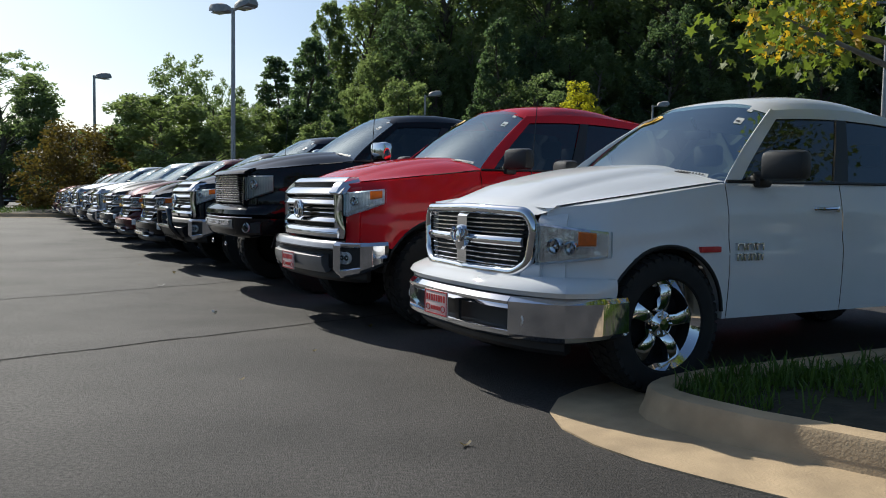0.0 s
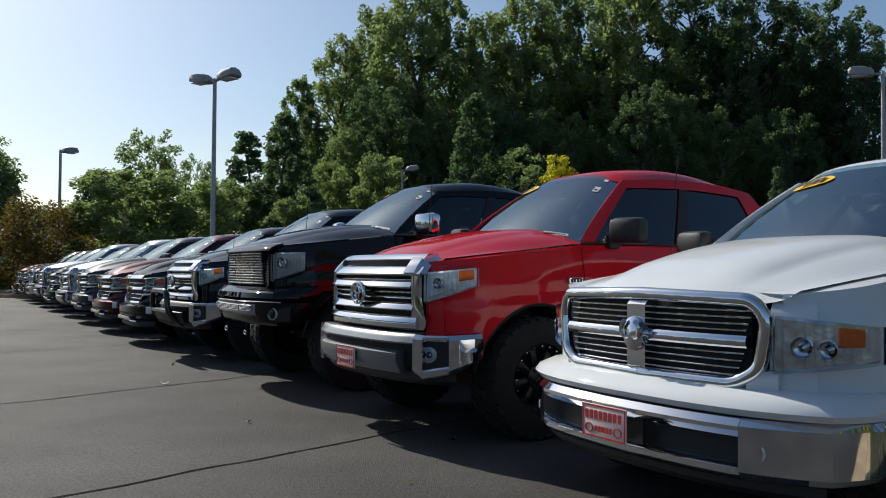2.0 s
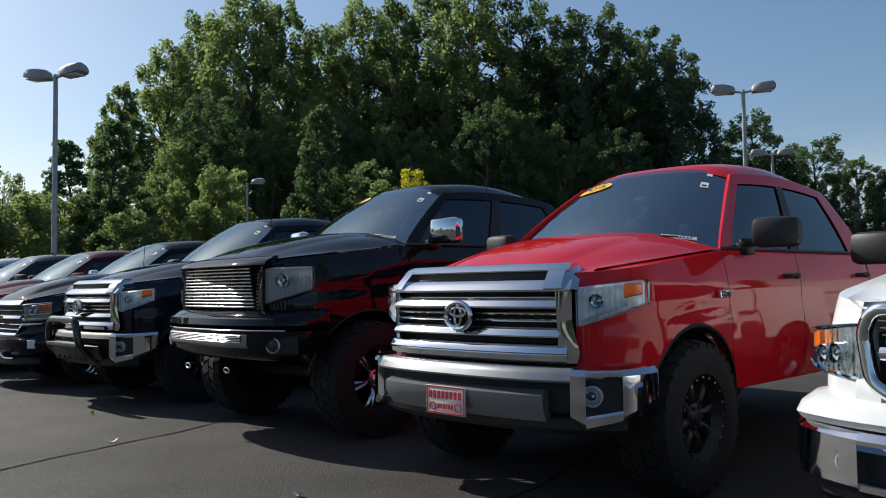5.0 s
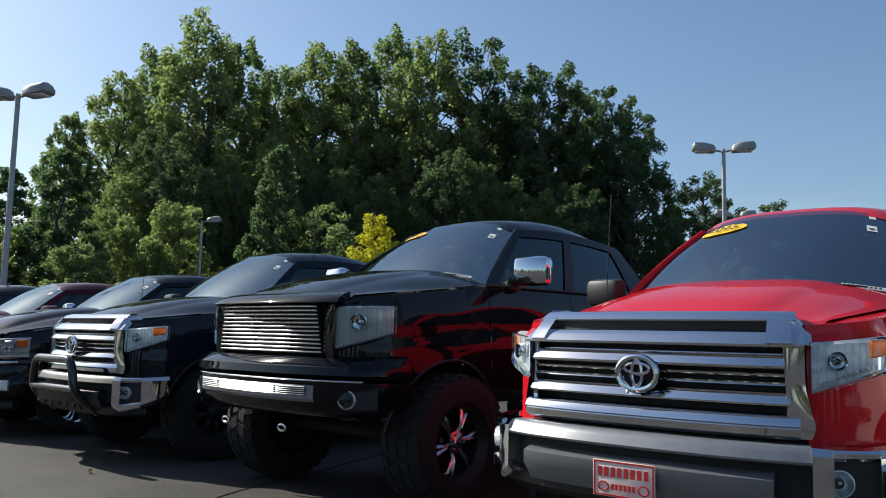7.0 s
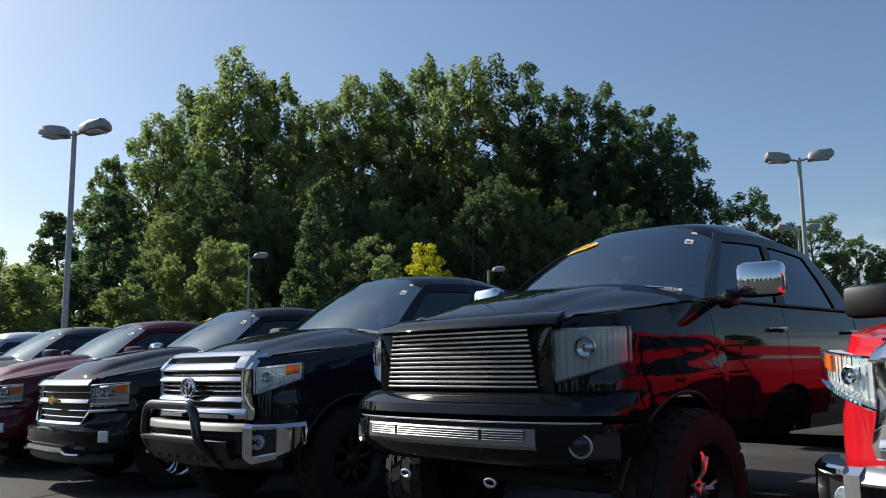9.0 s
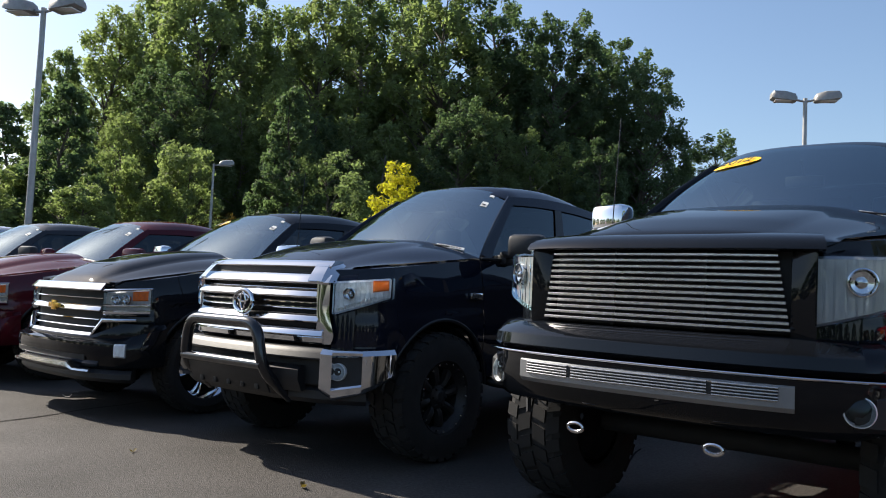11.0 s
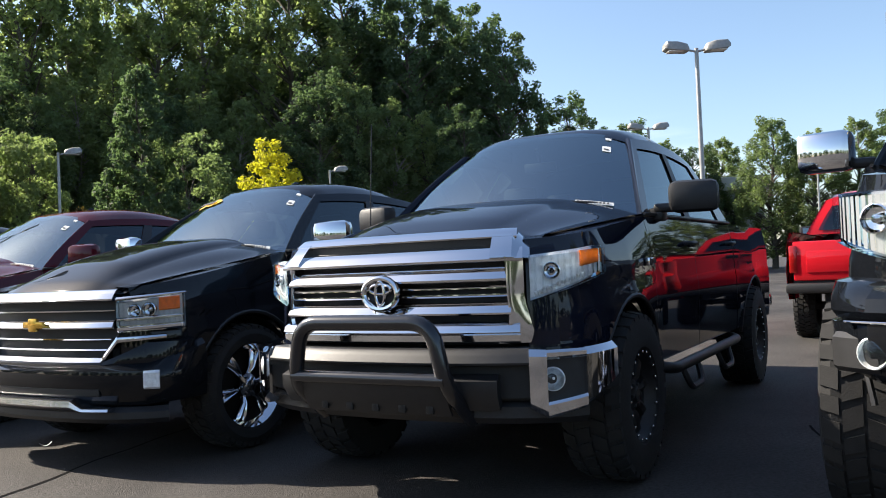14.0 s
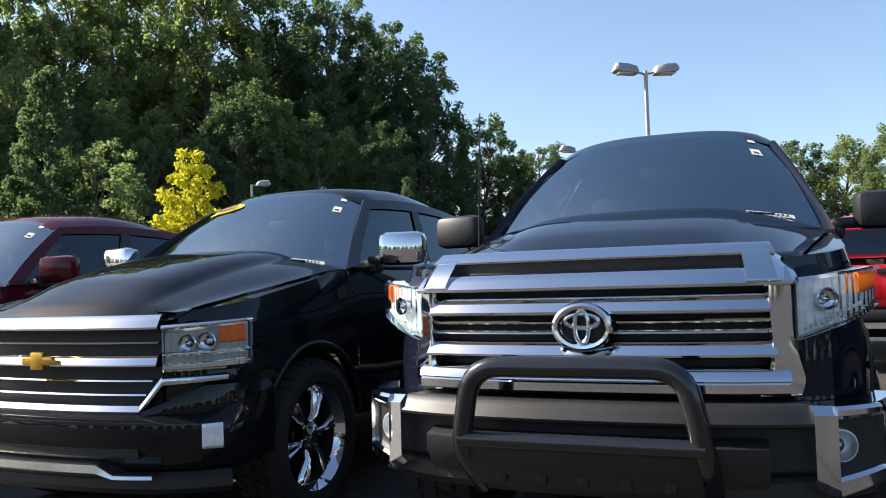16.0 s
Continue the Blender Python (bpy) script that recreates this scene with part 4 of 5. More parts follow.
def front_crosshair(t, p, mat):
    """Chrome cross-bar grille in a tall frame with a chrome bumper."""
    w = p["w"]
    bm = bmesh.new()
    wrap(bm, -0.58, 0.58, slab(-0.1, -0.035, 0.72, 1.08), None, 20, w)
    part("grille_back", bm, MESHBLACK, t)
    for s in (1, -1):
        for lo, hi, x1a, x1b in ((0.735, 0.86, 0.53, 0.56), (0.93, 1.045, 0.57, 0.60)):
            for k in range(4):
                z = lo + (hi - lo) * (k + 0.5) / 4
                bm = bmesh.new()
                wrap(bm, s * 0.06, s * (x1a + 0.01 * k), slab(-0.04, 0.006, z - 0.005, z + 0.005, 0.003), None, 8, w)
                part("grille_bar", bm, CHROME, t, "thin chrome grille bar")
        bm = bmesh.new()
        wrap(bm, s * 0.05, s * 0.58, bow(-0.05, 0.035, 0.872, 0.925), None, 10, w)
        part("grille_cross", bm, CHROME, t, "chrome cross bar of the grille")
    bm = bmesh.new()
    for z0, z1 in ((0.725, 0.87), (0.925, 1.06)):
        wrap(bm, -0.06, 0.06, slab(-0.05, 0.045, z0, z1, 0.02), None, 6, w)
    part("grille_cross", bm, CHROME, t, "chrome upright of the grille cross")
    bm = bmesh.new()
    lathe(bm, [(0.075, 0.0), (0.07, 0.03), (0.035, 0.045), (0.001, 0.05)], 18, Matrix.Translation((0, -0.035, 0.90)) @ Matrix.Diagonal((1, 1, 1.15, 1)) @ Matrix.Rotation(-math.pi / 2, 4, "Z"))
    for s in (1, -1):
        tube(bm, [(s * (0.03 + 0.03 * math.sin(a)), -0.085, 0.92 + 0.04 * math.cos(a)) for a in (0.2 + 0.5 * k for k in range(8))], [0.014 - 0.001 * k for k in range(8)], 6)
    part("badge", bm, CHROME, t, "chrome shield badge")
    bm = bmesh.new()
    loop = rounded([(0, 0, 0.708), (0.52, 0, 0.712), (0.63, 0, 0.78), (0.665, 0, 0.99), (0.61, 0, 1.078), (0, 0, 1.092)], 5, 0.05)
    loop = loop[:-1] + [Vector((-q.x, 0, q.z)) for q in loop[::-1]]
    tube(bm, [(q.x, nose(q.x, w) - 0.012, q.z) for q in loop], 0.032, 12, False)
    part("grille_frame", bm, CHROME, t, "rounded chrome grille frame")
    bm = bmesh.new()
    prof = [(-0.08, 0.585), (0.12, 0.60), (0.145, 0.63), (0.12, 0.665), (0.04, 0.70), (-0.08, 0.71)]
    wrap(bm, -0.86, 0.86, prof, None, 26, w)
    for s in (1, -1):
        wrap(bm, s * 0.86, s * 0.99, prof, [(-0.06, 0.60), (0.0, 0.60), (0.01, 0.63), (0.01, 0.67), (0.0, 0.70), (-0.06, 0.71)], 8, w)
        wrap(bm, s * 0.58, s * 0.70, [(-0.08, 0.68), (0.03, 0.69), (0.03, 0.72), (0.03, 0.74), (0.02, 0.76), (-0.08, 0.77)], [(-0.08, 0.68), (0.0, 0.68), (0.015, 0.70), (0.015, 0.77), (0.0, 0.79), (-0.08, 0.80)], 4, w)
    part("nose_panel", bm, mat, t)
    bm = bmesh.new()
    up = slab(0.0, 0.165, 0.515, 0.592, 0.03)
    lo = [(0.0, 0.335), (0.12, 0.335), (0.15, 0.36), (0.15, 0.385), (0.13, 0.40), (0.0, 0.40)]
    wrap(bm, -0.60, 0.60, up, None, 20, w)
    part("bumper", bm, CHROME, t, "chrome upper bumper bar")
    bm = bmesh.new()
    wrap(bm, -0.60, 0.60, lo, None, 20, w)
    part("bumper", bm, CHROME, t, "chrome lower bumper lip")
    for s in (1, -1):
        bm = bmesh.new()
        wrap(bm, s * 0.60, s * 0.86, slab(0.0, 0.16, 0.345, 0.592, 0.03), slab(0.0, 0.13, 0.345, 0.595, 0.03), 8, w)
        wrap(bm, s * 0.86, s * 0.998, slab(0.0, 0.13, 0.345, 0.595, 0.03), slab(-0.02, 0.035, 0.38, 0.6, 0.03), 12, w)
        part("bumper", bm, CHROME, t, "chrome bumper corner")
    for s in (1, -1):
        bm = bmesh.new()
        m = Matrix.Translation((s * 0.70, nose(0.70) - 0.138, 0.46)) @ Matrix.Rotation(-math.pi / 2, 4, "Z")
        lathe(bm, [(0.045, -0.03), (0.045, 0.012), (0.038, 0.014), (0.03, 0.0), (0.001, 0.004)], 18, m)
        part("fog_lamp", bm, REFLECTOR, t)
    bm = bmesh.new()
    wrap(bm, -0.6, 0.6, slab(-0.05, 0.08, 0.39, 0.53), None, 14, w)
    wrap(bm, -0.85, 0.85, slab(-0.1, 0.06, 0.26, 0.36, 0.03), None, 20, w)
    part("valance", bm, PLASTIC, t)
    lamp_pair(t, p, (0.775, 1.015), (0.83, 0.975), 0.685, 0.975, SILVERED, (0.70, 0.90, 0.45), False, ((0.35, 0.45), (0.62, 0.4)))
    dealer_plate(t, -0.06, 0.475, 0.19)
    bm = bmesh.new()
    box(bm, 0.095, 0.145, -0.14, -0.12, 0.40, 0.53)
    part("plate_holder", bm, PLASTIC, t)
    # side badges
    bm = bmesh.new()
    y0 = 1.08
    box(bm, w - 0.045, w - 0.018, y0, y0 + 0.17, 0.845, 0.88, 0.004)
    part("side_badge", bm, STICKRED, t, "small red and black fender badge")
    bm = bmesh.new()
    for row, (z0, z1, n) in enumerate(((0.85, 0.9, 3), (0.785, 0.835, 4))):
        for k in range(n):
            y = 1.40 + k * (0.085 if n == 3 else 0.062)
            ww = 0.07 if n == 3 else 0.05
            for a, b, c, d in ((y, y + 0.014, z0, z1), (y + ww - 0.014, y + ww, z0, z1), (y, y + ww, z1 - 0.012, z1)):
                box(bm, w - 0.05, w - 0.028, a, b, c, d, 0.003)
    part("door_badge", bm, CHROME, t, "chrome letter-like door badge")


def front_split(t, p, mat):
    """Broad chrome-barred grille between stepped headlights, painted bumper with a silver skid."""
    w = p["w"]
    bm = bmesh.new()
    wrap(bm, -0.64, 0.64, slab(-0.1, -0.03, 0.62, 1.04), None, 20, w)
    part("grille_back", bm, MESHBLACK, t)
    for z, hh, half, o in ((0.685, 0.011, 0.58, 0.015), (0.75, 0.011, 0.61, 0.015), (0.82, 0.055, 0.64, 0.045), (0.925, 0.011, 0.64, 0.015)):
        bm = bmesh.new()
        wrap(bm, -half, half, tilt(-0.05, o, z, z + hh, min(0.03, hh * 0.6)), None, 20, w)
        part("grille_bar", bm, CHROME, t, "chrome grille bar")
    bm = bmesh.new()
    wrap(bm, -0.65, 0.65, tilt(-0.08, 0.055, 0.99, 1.06, 0.055), None, 24, w)
    wrap(bm, -0.57, 0.57, [(-0.08, 0.60), (0.05, 0.605), (0.06, 0.62), (0.04, 0.645), (-0.06, 0.645)], None, 24, w)
    for s in (1, -1):
        wrap(bm, s * 0.565, s * 0.66, [(-0.08, 0.60), (0.05, 0.605), (0.055, 0.62), (0.04, 0.645), (-0.08, 0.65)], [(-0.08, 0.735), (0.03, 0.735), (0.035, 0.75), (0.03, 0.775), (-0.08, 0.78)], 6, w)
        wrap(bm, s * 0.655, s * 0.90, [(-0.08, 0.735), (0.03, 0.735), (0.035, 0.75), (0.03, 0.765), (-0.08, 0.77)], [(-0.08, 0.755), (0.02, 0.755), (0.025, 0.765), (0.02, 0.775), (-0.08, 0.78)], 6, w)
    part("grille_frame", bm, CHROME, t, "chrome grille frame")
    # plain cross badge
    bm = bmesh.new()
    box(bm, -0.10, 0.10, -0.066, -0.04, 0.832, 0.870, 0.006)
    box(bm, -0.04, 0.04, -0.068, -0.04, 0.808, 0.892, 0.006)
    part("badge", bm, GOLD, t, "gold cross-shaped badge")
    lamp_pair(t, p, (0.80, 0.985), (0.815, 1.02), 0.665, 0.955, SMOKED, (0.72, 0.97, 0.55), False, ((0.35, 0.62), (0.6, 0.62)))
    for s in (1, -1):
        bm = bmesh.new()
        wrap(bm, s * 0.665, s * 0.955, slab(0, 0.036, 0.865, 0.885), slab(0, 0.034, 0.88, 0.90), 8, w)
        wrap(bm, s * 0.665, s * 0.955, slab(0, 0.036, 0.795, 0.835), slab(0, 0.034, 0.81, 0.85), 8, w)
        wrap(bm, s * 0.66, s * 0.96, slab(0, 0.04, 0.985, 1.01), slab(0, 0.036, 1.02, 1.035), 8, w)
        part("headlight_trim", bm, CHROME, t, "chrome strip across the headlight")
    bm = bmesh.new()
    prof = [(-0.08, 0.36), (0.06, 0.36), (0.10, 0.40), (0.14, 0.50), (0.13, 0.57), (0.06, 0.605), (-0.08, 0.62)]
    wrap(bm, -0.82, 0.82, prof, None, 26, w)
    end = [(-0.06, 0.38), (-0.01, 0.38), (0.0, 0.41), (0.01, 0.50), (0.01, 0.58), (0.0, 0.70), (-0.06, 0.75)]
    for s in (1, -1):
        wrap(bm, s * 0.82, s * 0.995, prof, end, 10, w)
        wrap(bm, s * 0.58, s * 0.82, [(-0.06, 0.59), (0.06, 0.59), (0.07, 0.60), (0.06, 0.62), (-0.06, 0.63)], [(-0.06, 0.59), (0.04, 0.6), (0.045, 0.65), (0.02, 0.73), (-0.06, 0.745)], 6, w)
        wrap(bm, s * 0.82, s * 0.98, [(-0.06, 0.59), (0.04, 0.6), (0.045, 0.65), (0.02, 0.73), (-0.06, 0.745)], [(-0.06, 0.59), (0.0, 0.6), (0.0, 0.65), (0.0, 0.73), (-0.06, 0.755)], 6, w)
    part("bumper", bm, mat, t)
    bm = bmesh.new()
    wrap(bm, -0.60, 0.60, slab(0.05, 0.128, 0.42, 0.475, 0.01), None, 18, w)
    part("bumper_opening", bm, MESHBLACK, t)
    for s in (1, -1):
        bm = bmesh.new()
        wrap(bm, s * 0.82, s * 0.875, slab(0.05, 0.142, 0.46, 0.57, 0.012), None, 4, w)
        part("fog_lamp", bm, REFLECTOR, t)
    bm = bmesh.new()
    skid = [(0.03, 0.335), (0.12, 0.335), (0.155, 0.36), (0.15, 0.395), (0.10, 0.405), (0.03, 0.405)]
    wrap(bm, -0.42, 0.42, skid, None, 16, w)
    for s in (1, -1):
        thin = [(0.03, 0.325), (0.12, 0.325), (0.155, 0.335), (0.15, 0.35), (0.10, 0.355), (0.03, 0.355)]
        wrap(bm, s * 0.42, s * 0.5, skid, thin, 3, w)
        wrap(bm, s * 0.5, s * 0.66, thin, None, 4, w)
    part("skid_strip", bm, BRUSHED, t, "silver skid strip under the bumper")
    bm = bmesh.new()
    wrap(bm, -0.9, 0.9, slab(-0.1, 0.09, 0.25, 0.35, 0.03), None, 24, w)
    part("valance", bm, PLASTIC, t)


BASE = dict(w=1.0, hood_y=0.04, fill=0.66, hood=1.155, cowl=1.40, bulge=0.02, sill=0.42, chin=0.58, arch=0.50, axle=0.90, base=3.70, cab=3.82, tail=5.55, roof=1.93, hub=0.42, lift=0.0,
            rim=0.265, tyre_w=0.28, poke=0.0, blocks=40, rimmat=CHROME, lip=None, spokes=6, spoke_w=0.035, split=True, handle=CHROME, belt=PLASTIC, archmat=PLASTIC,
            rear=CHROME, cabin=CABIN, seat=CABIN, mirror=PLASTIC, mirror_h=0.19)


def pickup(front, mat, m, label, group="trucks in the row", **more):
    p = {**BASE, **more}
    t = new("pickup_truck")
    t.empty_display_size = 0.2
    build_body(t, p, mat)
    front(t, p, mat)
    for s in (1, -1):
        for y in (p["axle"], p["axle"] + p["base"]):
            build_wheel(t, p, s, y)
    for o in t.children:
        o.matrix_basis = Matrix.Translation((0, 0, p["lift"])) @ o.matrix_basis
    t.matrix_world = m
    return tagged(t, label, "pickup truck", group)


def slot(x, y, turn=ROW):
    return pose(x, y, 0, 0, 0, turn)


OFFROAD = dict(roof=1.96, hood_y=0.10, fill=0.70, hub=0.445, rim=0.235, tyre_w=0.32, poke=0.03, blocks=30, arch=0.53)
pickup(front_crosshair, WHITE, slot(0.22, 5.43), "white crew cab pickup with chrome crosshair grille, beside the kerbed island",
       year="unread", aerial=True, rimmat=CHROME, spokes=5, spoke_w=0.06, split=False, rim=0.27, axle=0.84, arch=0.475, hood=1.12, cowl=1.37, bulge=0.035, roof=1.92, lift=0.02, hub=0.43, seat=CABINTAN)
pickup(front_chrome_bars, RED, slot(-1.25, 7.785, -59.5), "red lifted crew cab pickup with wide chrome grille",
       lift=0.14, year="2015", plate=True, aerial=True, rimmat=PLASTIC, studs=True, spokes=8, split=False, handle=PLASTIC, **OFFROAD)
pickup(front_billet, BLACK, slot(-2.717, 10.335), "black high-lifted pickup with billet grille and mud tyres",
       lift=0.30, year="2012", aerial=True, rimmat=BRUSHED, lip=PLASTIC, spokes=6, split=True, spoke_w=0.02, mirror=CHROME, mirror_h=0.22, hub=0.47, rim=0.26, tyre_w=0.36, poke=0.13, blocks=26, arch=0.56)
pickup(front_chrome_bars, NAVY, slot(-4.13, 12.955, -60), "blue-black lifted pickup with chrome grille and black bull bar",
       lift=0.14, bull=True, aerial=True, rimmat=PLASTIC, studs=True, spokes=8, split=False, handle=PLASTIC, steps=True, **OFFROAD)
SPLIT = dict(hood=1.08, cowl=1.36, bulge=0.05, roof=1.88, fin=True, spokes=6, spoke_w=0.018, rim=0.275, mirror_h=0.2)
pickup(front_split, BLACK, slot(-5.50, 15.225), "black pickup with broad chrome grille and silver skid strip", year="unread", mirror=CHROME, aerial=False, lift=0.05, **SPLIT)
ROWSTEP = Vector((-1.40, 2.50))
spot = Vector((-5.50, 15.225))
for front, mat, label, more in (
        (front_split, MAROON, "maroon pickup with chrome grille", dict(mirror=MAROON, lift=0.02, **SPLIT)),
        (front_split, CHARCOAL, "charcoal pickup with broad chrome grille", dict(lift=0.05, **SPLIT)),
        (front_chrome_bars, SILVER, "silver pickup with wide chrome grille", dict(lift=0.02)),
        (front_split, BLACK, "black pickup with chrome bars", dict(lift=0.0, **SPLIT)),
        (front_chrome_bars, BLUEGREY, "blue-grey pickup with wide chrome grille", dict(lift=0.03)),
        (front_crosshair, CHARCOAL, "dark grey pickup with crosshair grille", dict(hood=1.12, cowl=1.37, roof=1.9)),
        (front_split, BLACK, "black pickup near the end of the row", dict(**SPLIT)),
        (front_split, MAROON, "dark red pickup at the end of the row", dict(**SPLIT))):
    spot = spot + ROWSTEP
    pickup(front, mat, slot(spot.x, spot.y), label, **more)

# ---- kerbed island beside the white truck ----
ISLE = slot(0.22, 5.43)


def round_path(pts, radii, n=8):
    out = []
    k = len(pts)
    for i in range(k):
        a, b, c = Vector(pts[i - 1]), Vector(pts[i]), Vector(pts[(i + 1) % k])
        r = radii[i]
        p, q = b + (a - b).normalized() * r, b + (c - b).normalized() * r
        for j in range(n + 1):
            t = j / n
            out.append(p * (1 - t) ** 2 + b * 2 * t * (1 - t) + q * t * t)
    return out


def offset(path, d):
    out = []
    for i, p in enumerate(path):
        t = path[(i + 1) % len(path)] - path[i - 1]
        nrm = Vector((t.y, -t.x)).normalized()
        out.append(p + nrm * d)
    return out


def kerb(name, path, m, label):
    bm = bmesh.new()
    prof = [(0.52, -0.01), (0.52, 0.008), (0.04, 0.022), (0.02, 0.06), (0.0, 0.145), (-0.02, 0.168), (-0.14, 0.175), (-0.155, 0.155), (-0.155, 0.0)]
    rings = []
    for d, z in prof:
        rings.append([bm.verts.new(m @ Vector((p.x, p.y, z + 0.004 * math.sin(7 * p.x + 5 * p.y) * (z > 0.1)))) for p in offset(path, d)])
    for a, b in zip(rings, rings[1:]):
        for k in range(len(path)):
            bm.faces.new((a[k], a[(k + 1) % len(path)], b[(k + 1) % len(path)], b[k]))
    return tagged(part(name, bm, CONCRETE), label, "kerb", kind="structure")


def soil(path, m, h, label):
    bm = bmesh.new()
    inner = offset(path, -0.15)
    c = sum(inner, Vector((0, 0))) / len(inner)
    rings = []
    for k in range(9):
        t = k / 8
        rings.append([bm.verts.new(m @ Vector((*(p.lerp(c, t)), 0.12 + h * math.sin(t * math.pi / 2) + 0.015 * noise.noise((p.x * 3, p.y * 3, t * 9))))) for p in inner])
    for a, b in zip(rings, rings[1:]):
        for k in range(len(inner)):
            bm.faces.new((a[k], a[(k + 1) % len(inner)], b[(k + 1) % len(inner)], b[k]))
    tagged(part("planting_bed", bm, SOIL), label, "soil", kind="structure")
    return inner, c


def grass(name, inner, c, m, h, n, seed, label, tall=(0.06, 0.2)):
    rng = np.random.default_rng(seed)
    verts, faces = [], []
    for _ in range(n):
        k = rng.integers(len(inner))
        u = rng.random()
        edge = inner[k].lerp(inner[(k + 1) % len(inner)], u)
        t = 1 - math.sqrt(rng.random())
        q = edge.lerp(c, t)
        if noise.noise((q.x * 1.7, q.y * 1.7, seed)) < -0.1 and rng.random() < 0.8:
            continue
        base = m @ Vector((q.x, q.y, 0.115 + h * math.sin(t * math.pi / 2)))
        a = rng.random() * 6.283
        hh = tall[0] + (tall[1] - tall[0]) * rng.random() ** 2
        lean = Vector((math.cos(a), math.sin(a), 0)) * hh * (0.2 + 0.7 * rng.random())
        wv = Vector((-math.sin(a), math.cos(a), 0)) * (0.004 + 0.004 * rng.random())
        i = len(verts)
        mid = base + lean * 0.35 + Vector((0, 0, hh * 0.65))
        verts += [base - wv, base + wv, mid + wv * 0.8, mid - wv * 0.8, base + lean + Vector((0, 0, hh * 0.85))]
        faces += [(i, i + 1, i + 2, i + 3), (i + 3, i + 2, i + 4)]
    me = bpy.data.meshes.new(name)
    me.from_pydata([tuple(v) for v in verts], [], faces)
    me.materials.append(GRASS)
    tagged(new(name, me), label, "grass", kind="stuff")


ipath = round_path([(1.05, 7.0), (1.05, 0.06), (4.3, 1.30), (4.3, 7.0)], [0.6, 1.0, 0.9, 0.6])
kerb("kerb", ipath, ISLE, "pale tan concrete kerb and gutter round an island")
inner, mid = soil(ipath, ISLE, 0.16, "dark soil of the planted island")
grass("grass", inner, mid, ISLE, 0.16, 9000, 3, "patchy uncut green grass on the island")
epath = round_path([(-2.5, -2.5), (4.5, -2.5), (4.5, 3.5), (-2.5, 3.5)], [0.8] * 4)
EISLE = slot(-18.9, 38.6)
kerb("kerb", epath, EISLE, "pale concrete kerb at the end of the row")
inner2, mid2 = soil(epath, EISLE, 0.15, "grassy island at the end of the row")
grass("grass", inner2, mid2, EISLE, 0.15, 2500, 5, "rough grass at the end of the row", (0.1, 0.3))

# crack seams sealed with tar
for k, (x, y, ln, an) in enumerate(((-1.65, 7.05, 9.0, 45.5), (-2.9, 10.8, 10.0, 48.5), (-5.4, 14.9, 10.0, 46.5), (-7.9, 18.6, 11.0, 47.5), (-10.6, 22.6, 12.0, 46))):
    bm = bmesh.new()
    d = Vector((math.cos(radians(an)), math.sin(radians(an)), 0))
    nv = Vector((-d.y, d.x, 0))
    pts = [Vector((x, y, 0.004)) + d * (ln * (i / 60 - 0.72)) + nv * 0.05 * noise.noise((i * 0.3, k * 7.0, 0)) for i in range(61)]
    wd = [0.009 + 0.008 * abs(noise.noise((i * 0.7, k, 3.0))) for i in range(61)]
    lo = [bm.verts.new(p - nv * q) for p, q in zip(pts, wd)]
    hi = [bm.verts.new(p + nv * q) for p, q in zip(pts, wd)]
    for i in range(60):
        bm.faces.new((lo[i], lo[i + 1], hi[i + 1], hi[i]))
    tagged(part("pavement_seam", bm, TAR, smooth=0), "dark sealed seam across the asphalt", "seam", kind="structure")


# ---- light poles ----
def light_pole(x, y, h, turn, heads=2, label="grey steel car park light pole with two box heads"):
    t = new("light_pole")
    bm = bmesh.new()
    tube(bm, [(0, 0, 0.6), (0, 0, h * 0.5), (0, 0, h)], [0.085, 0.075, 0.06], 12)
    part("pole", bm, POLE, t)
    bm = bmesh.new()
    tube(bm, [(0, 0, 0), (0, 0, 0.05), (0, 0, 0.6)], [0.28, 0.26, 0.25], 16)
    part("base", bm, CONCRETE, t)
    for s in ((1, -1) if heads == 2 else (1,)):
        bm = bmesh.new()
        tube(bm, [(0, 0, h - 0.1), (s * 0.2, 0, h - 0.06), (s * 0.36, 0, h - 0.02)], 0.035, 8)
        arm = part("arm", bm, POLE, t)
        bm = bmesh.new()
        # tapered box head, domed above
        sec = [(0.26, 0.16, 0.12), (0.32, 0.22, 0.2), (0.6, 0.25, 0.25), (0.92, 0.25, 0.22), (1.0, 0.2, 0.12)]
        rings = []
        for a, hw, hh in sec:
            z0 = h - 0.06 + (a - 0.28) * 0.12
            rings.append([bm.verts.new((s * a, px * hw, z0 + pz * hh)) for px, pz in ((-1, -0.25), (-1, 0.35), (-0.72, 0.85), (0, 1.05), (0.72, 0.85), (1, 0.35), (1, -0.25))])
        for a, b in zip(rings, rings[1:]):
            for k in range(7):
                bm.faces.new((a[k], a[(k + 1) % 7], b[(k + 1) % 7], b[k]))
        bm.faces.new(rings[0])
        bm.faces.new(rings[-1])
        hd = part("lamp_head", bm, LAMPHEAD, arm)
        bm = bmesh.new()
        box(bm, s * 0.66 - 0.24, s * 0.66 + 0.24, -0.19, 0.19, h - 0.1, h - 0.07, 0.01, Matrix.Translation((0, 0, s * 0.0)))
        part("lamp_glass", bm, BULB, arm)
    t.matrix_world = pose(x, y, 0, 0, 0, turn)
    tagged(t, label, "light pole", "car park light poles")


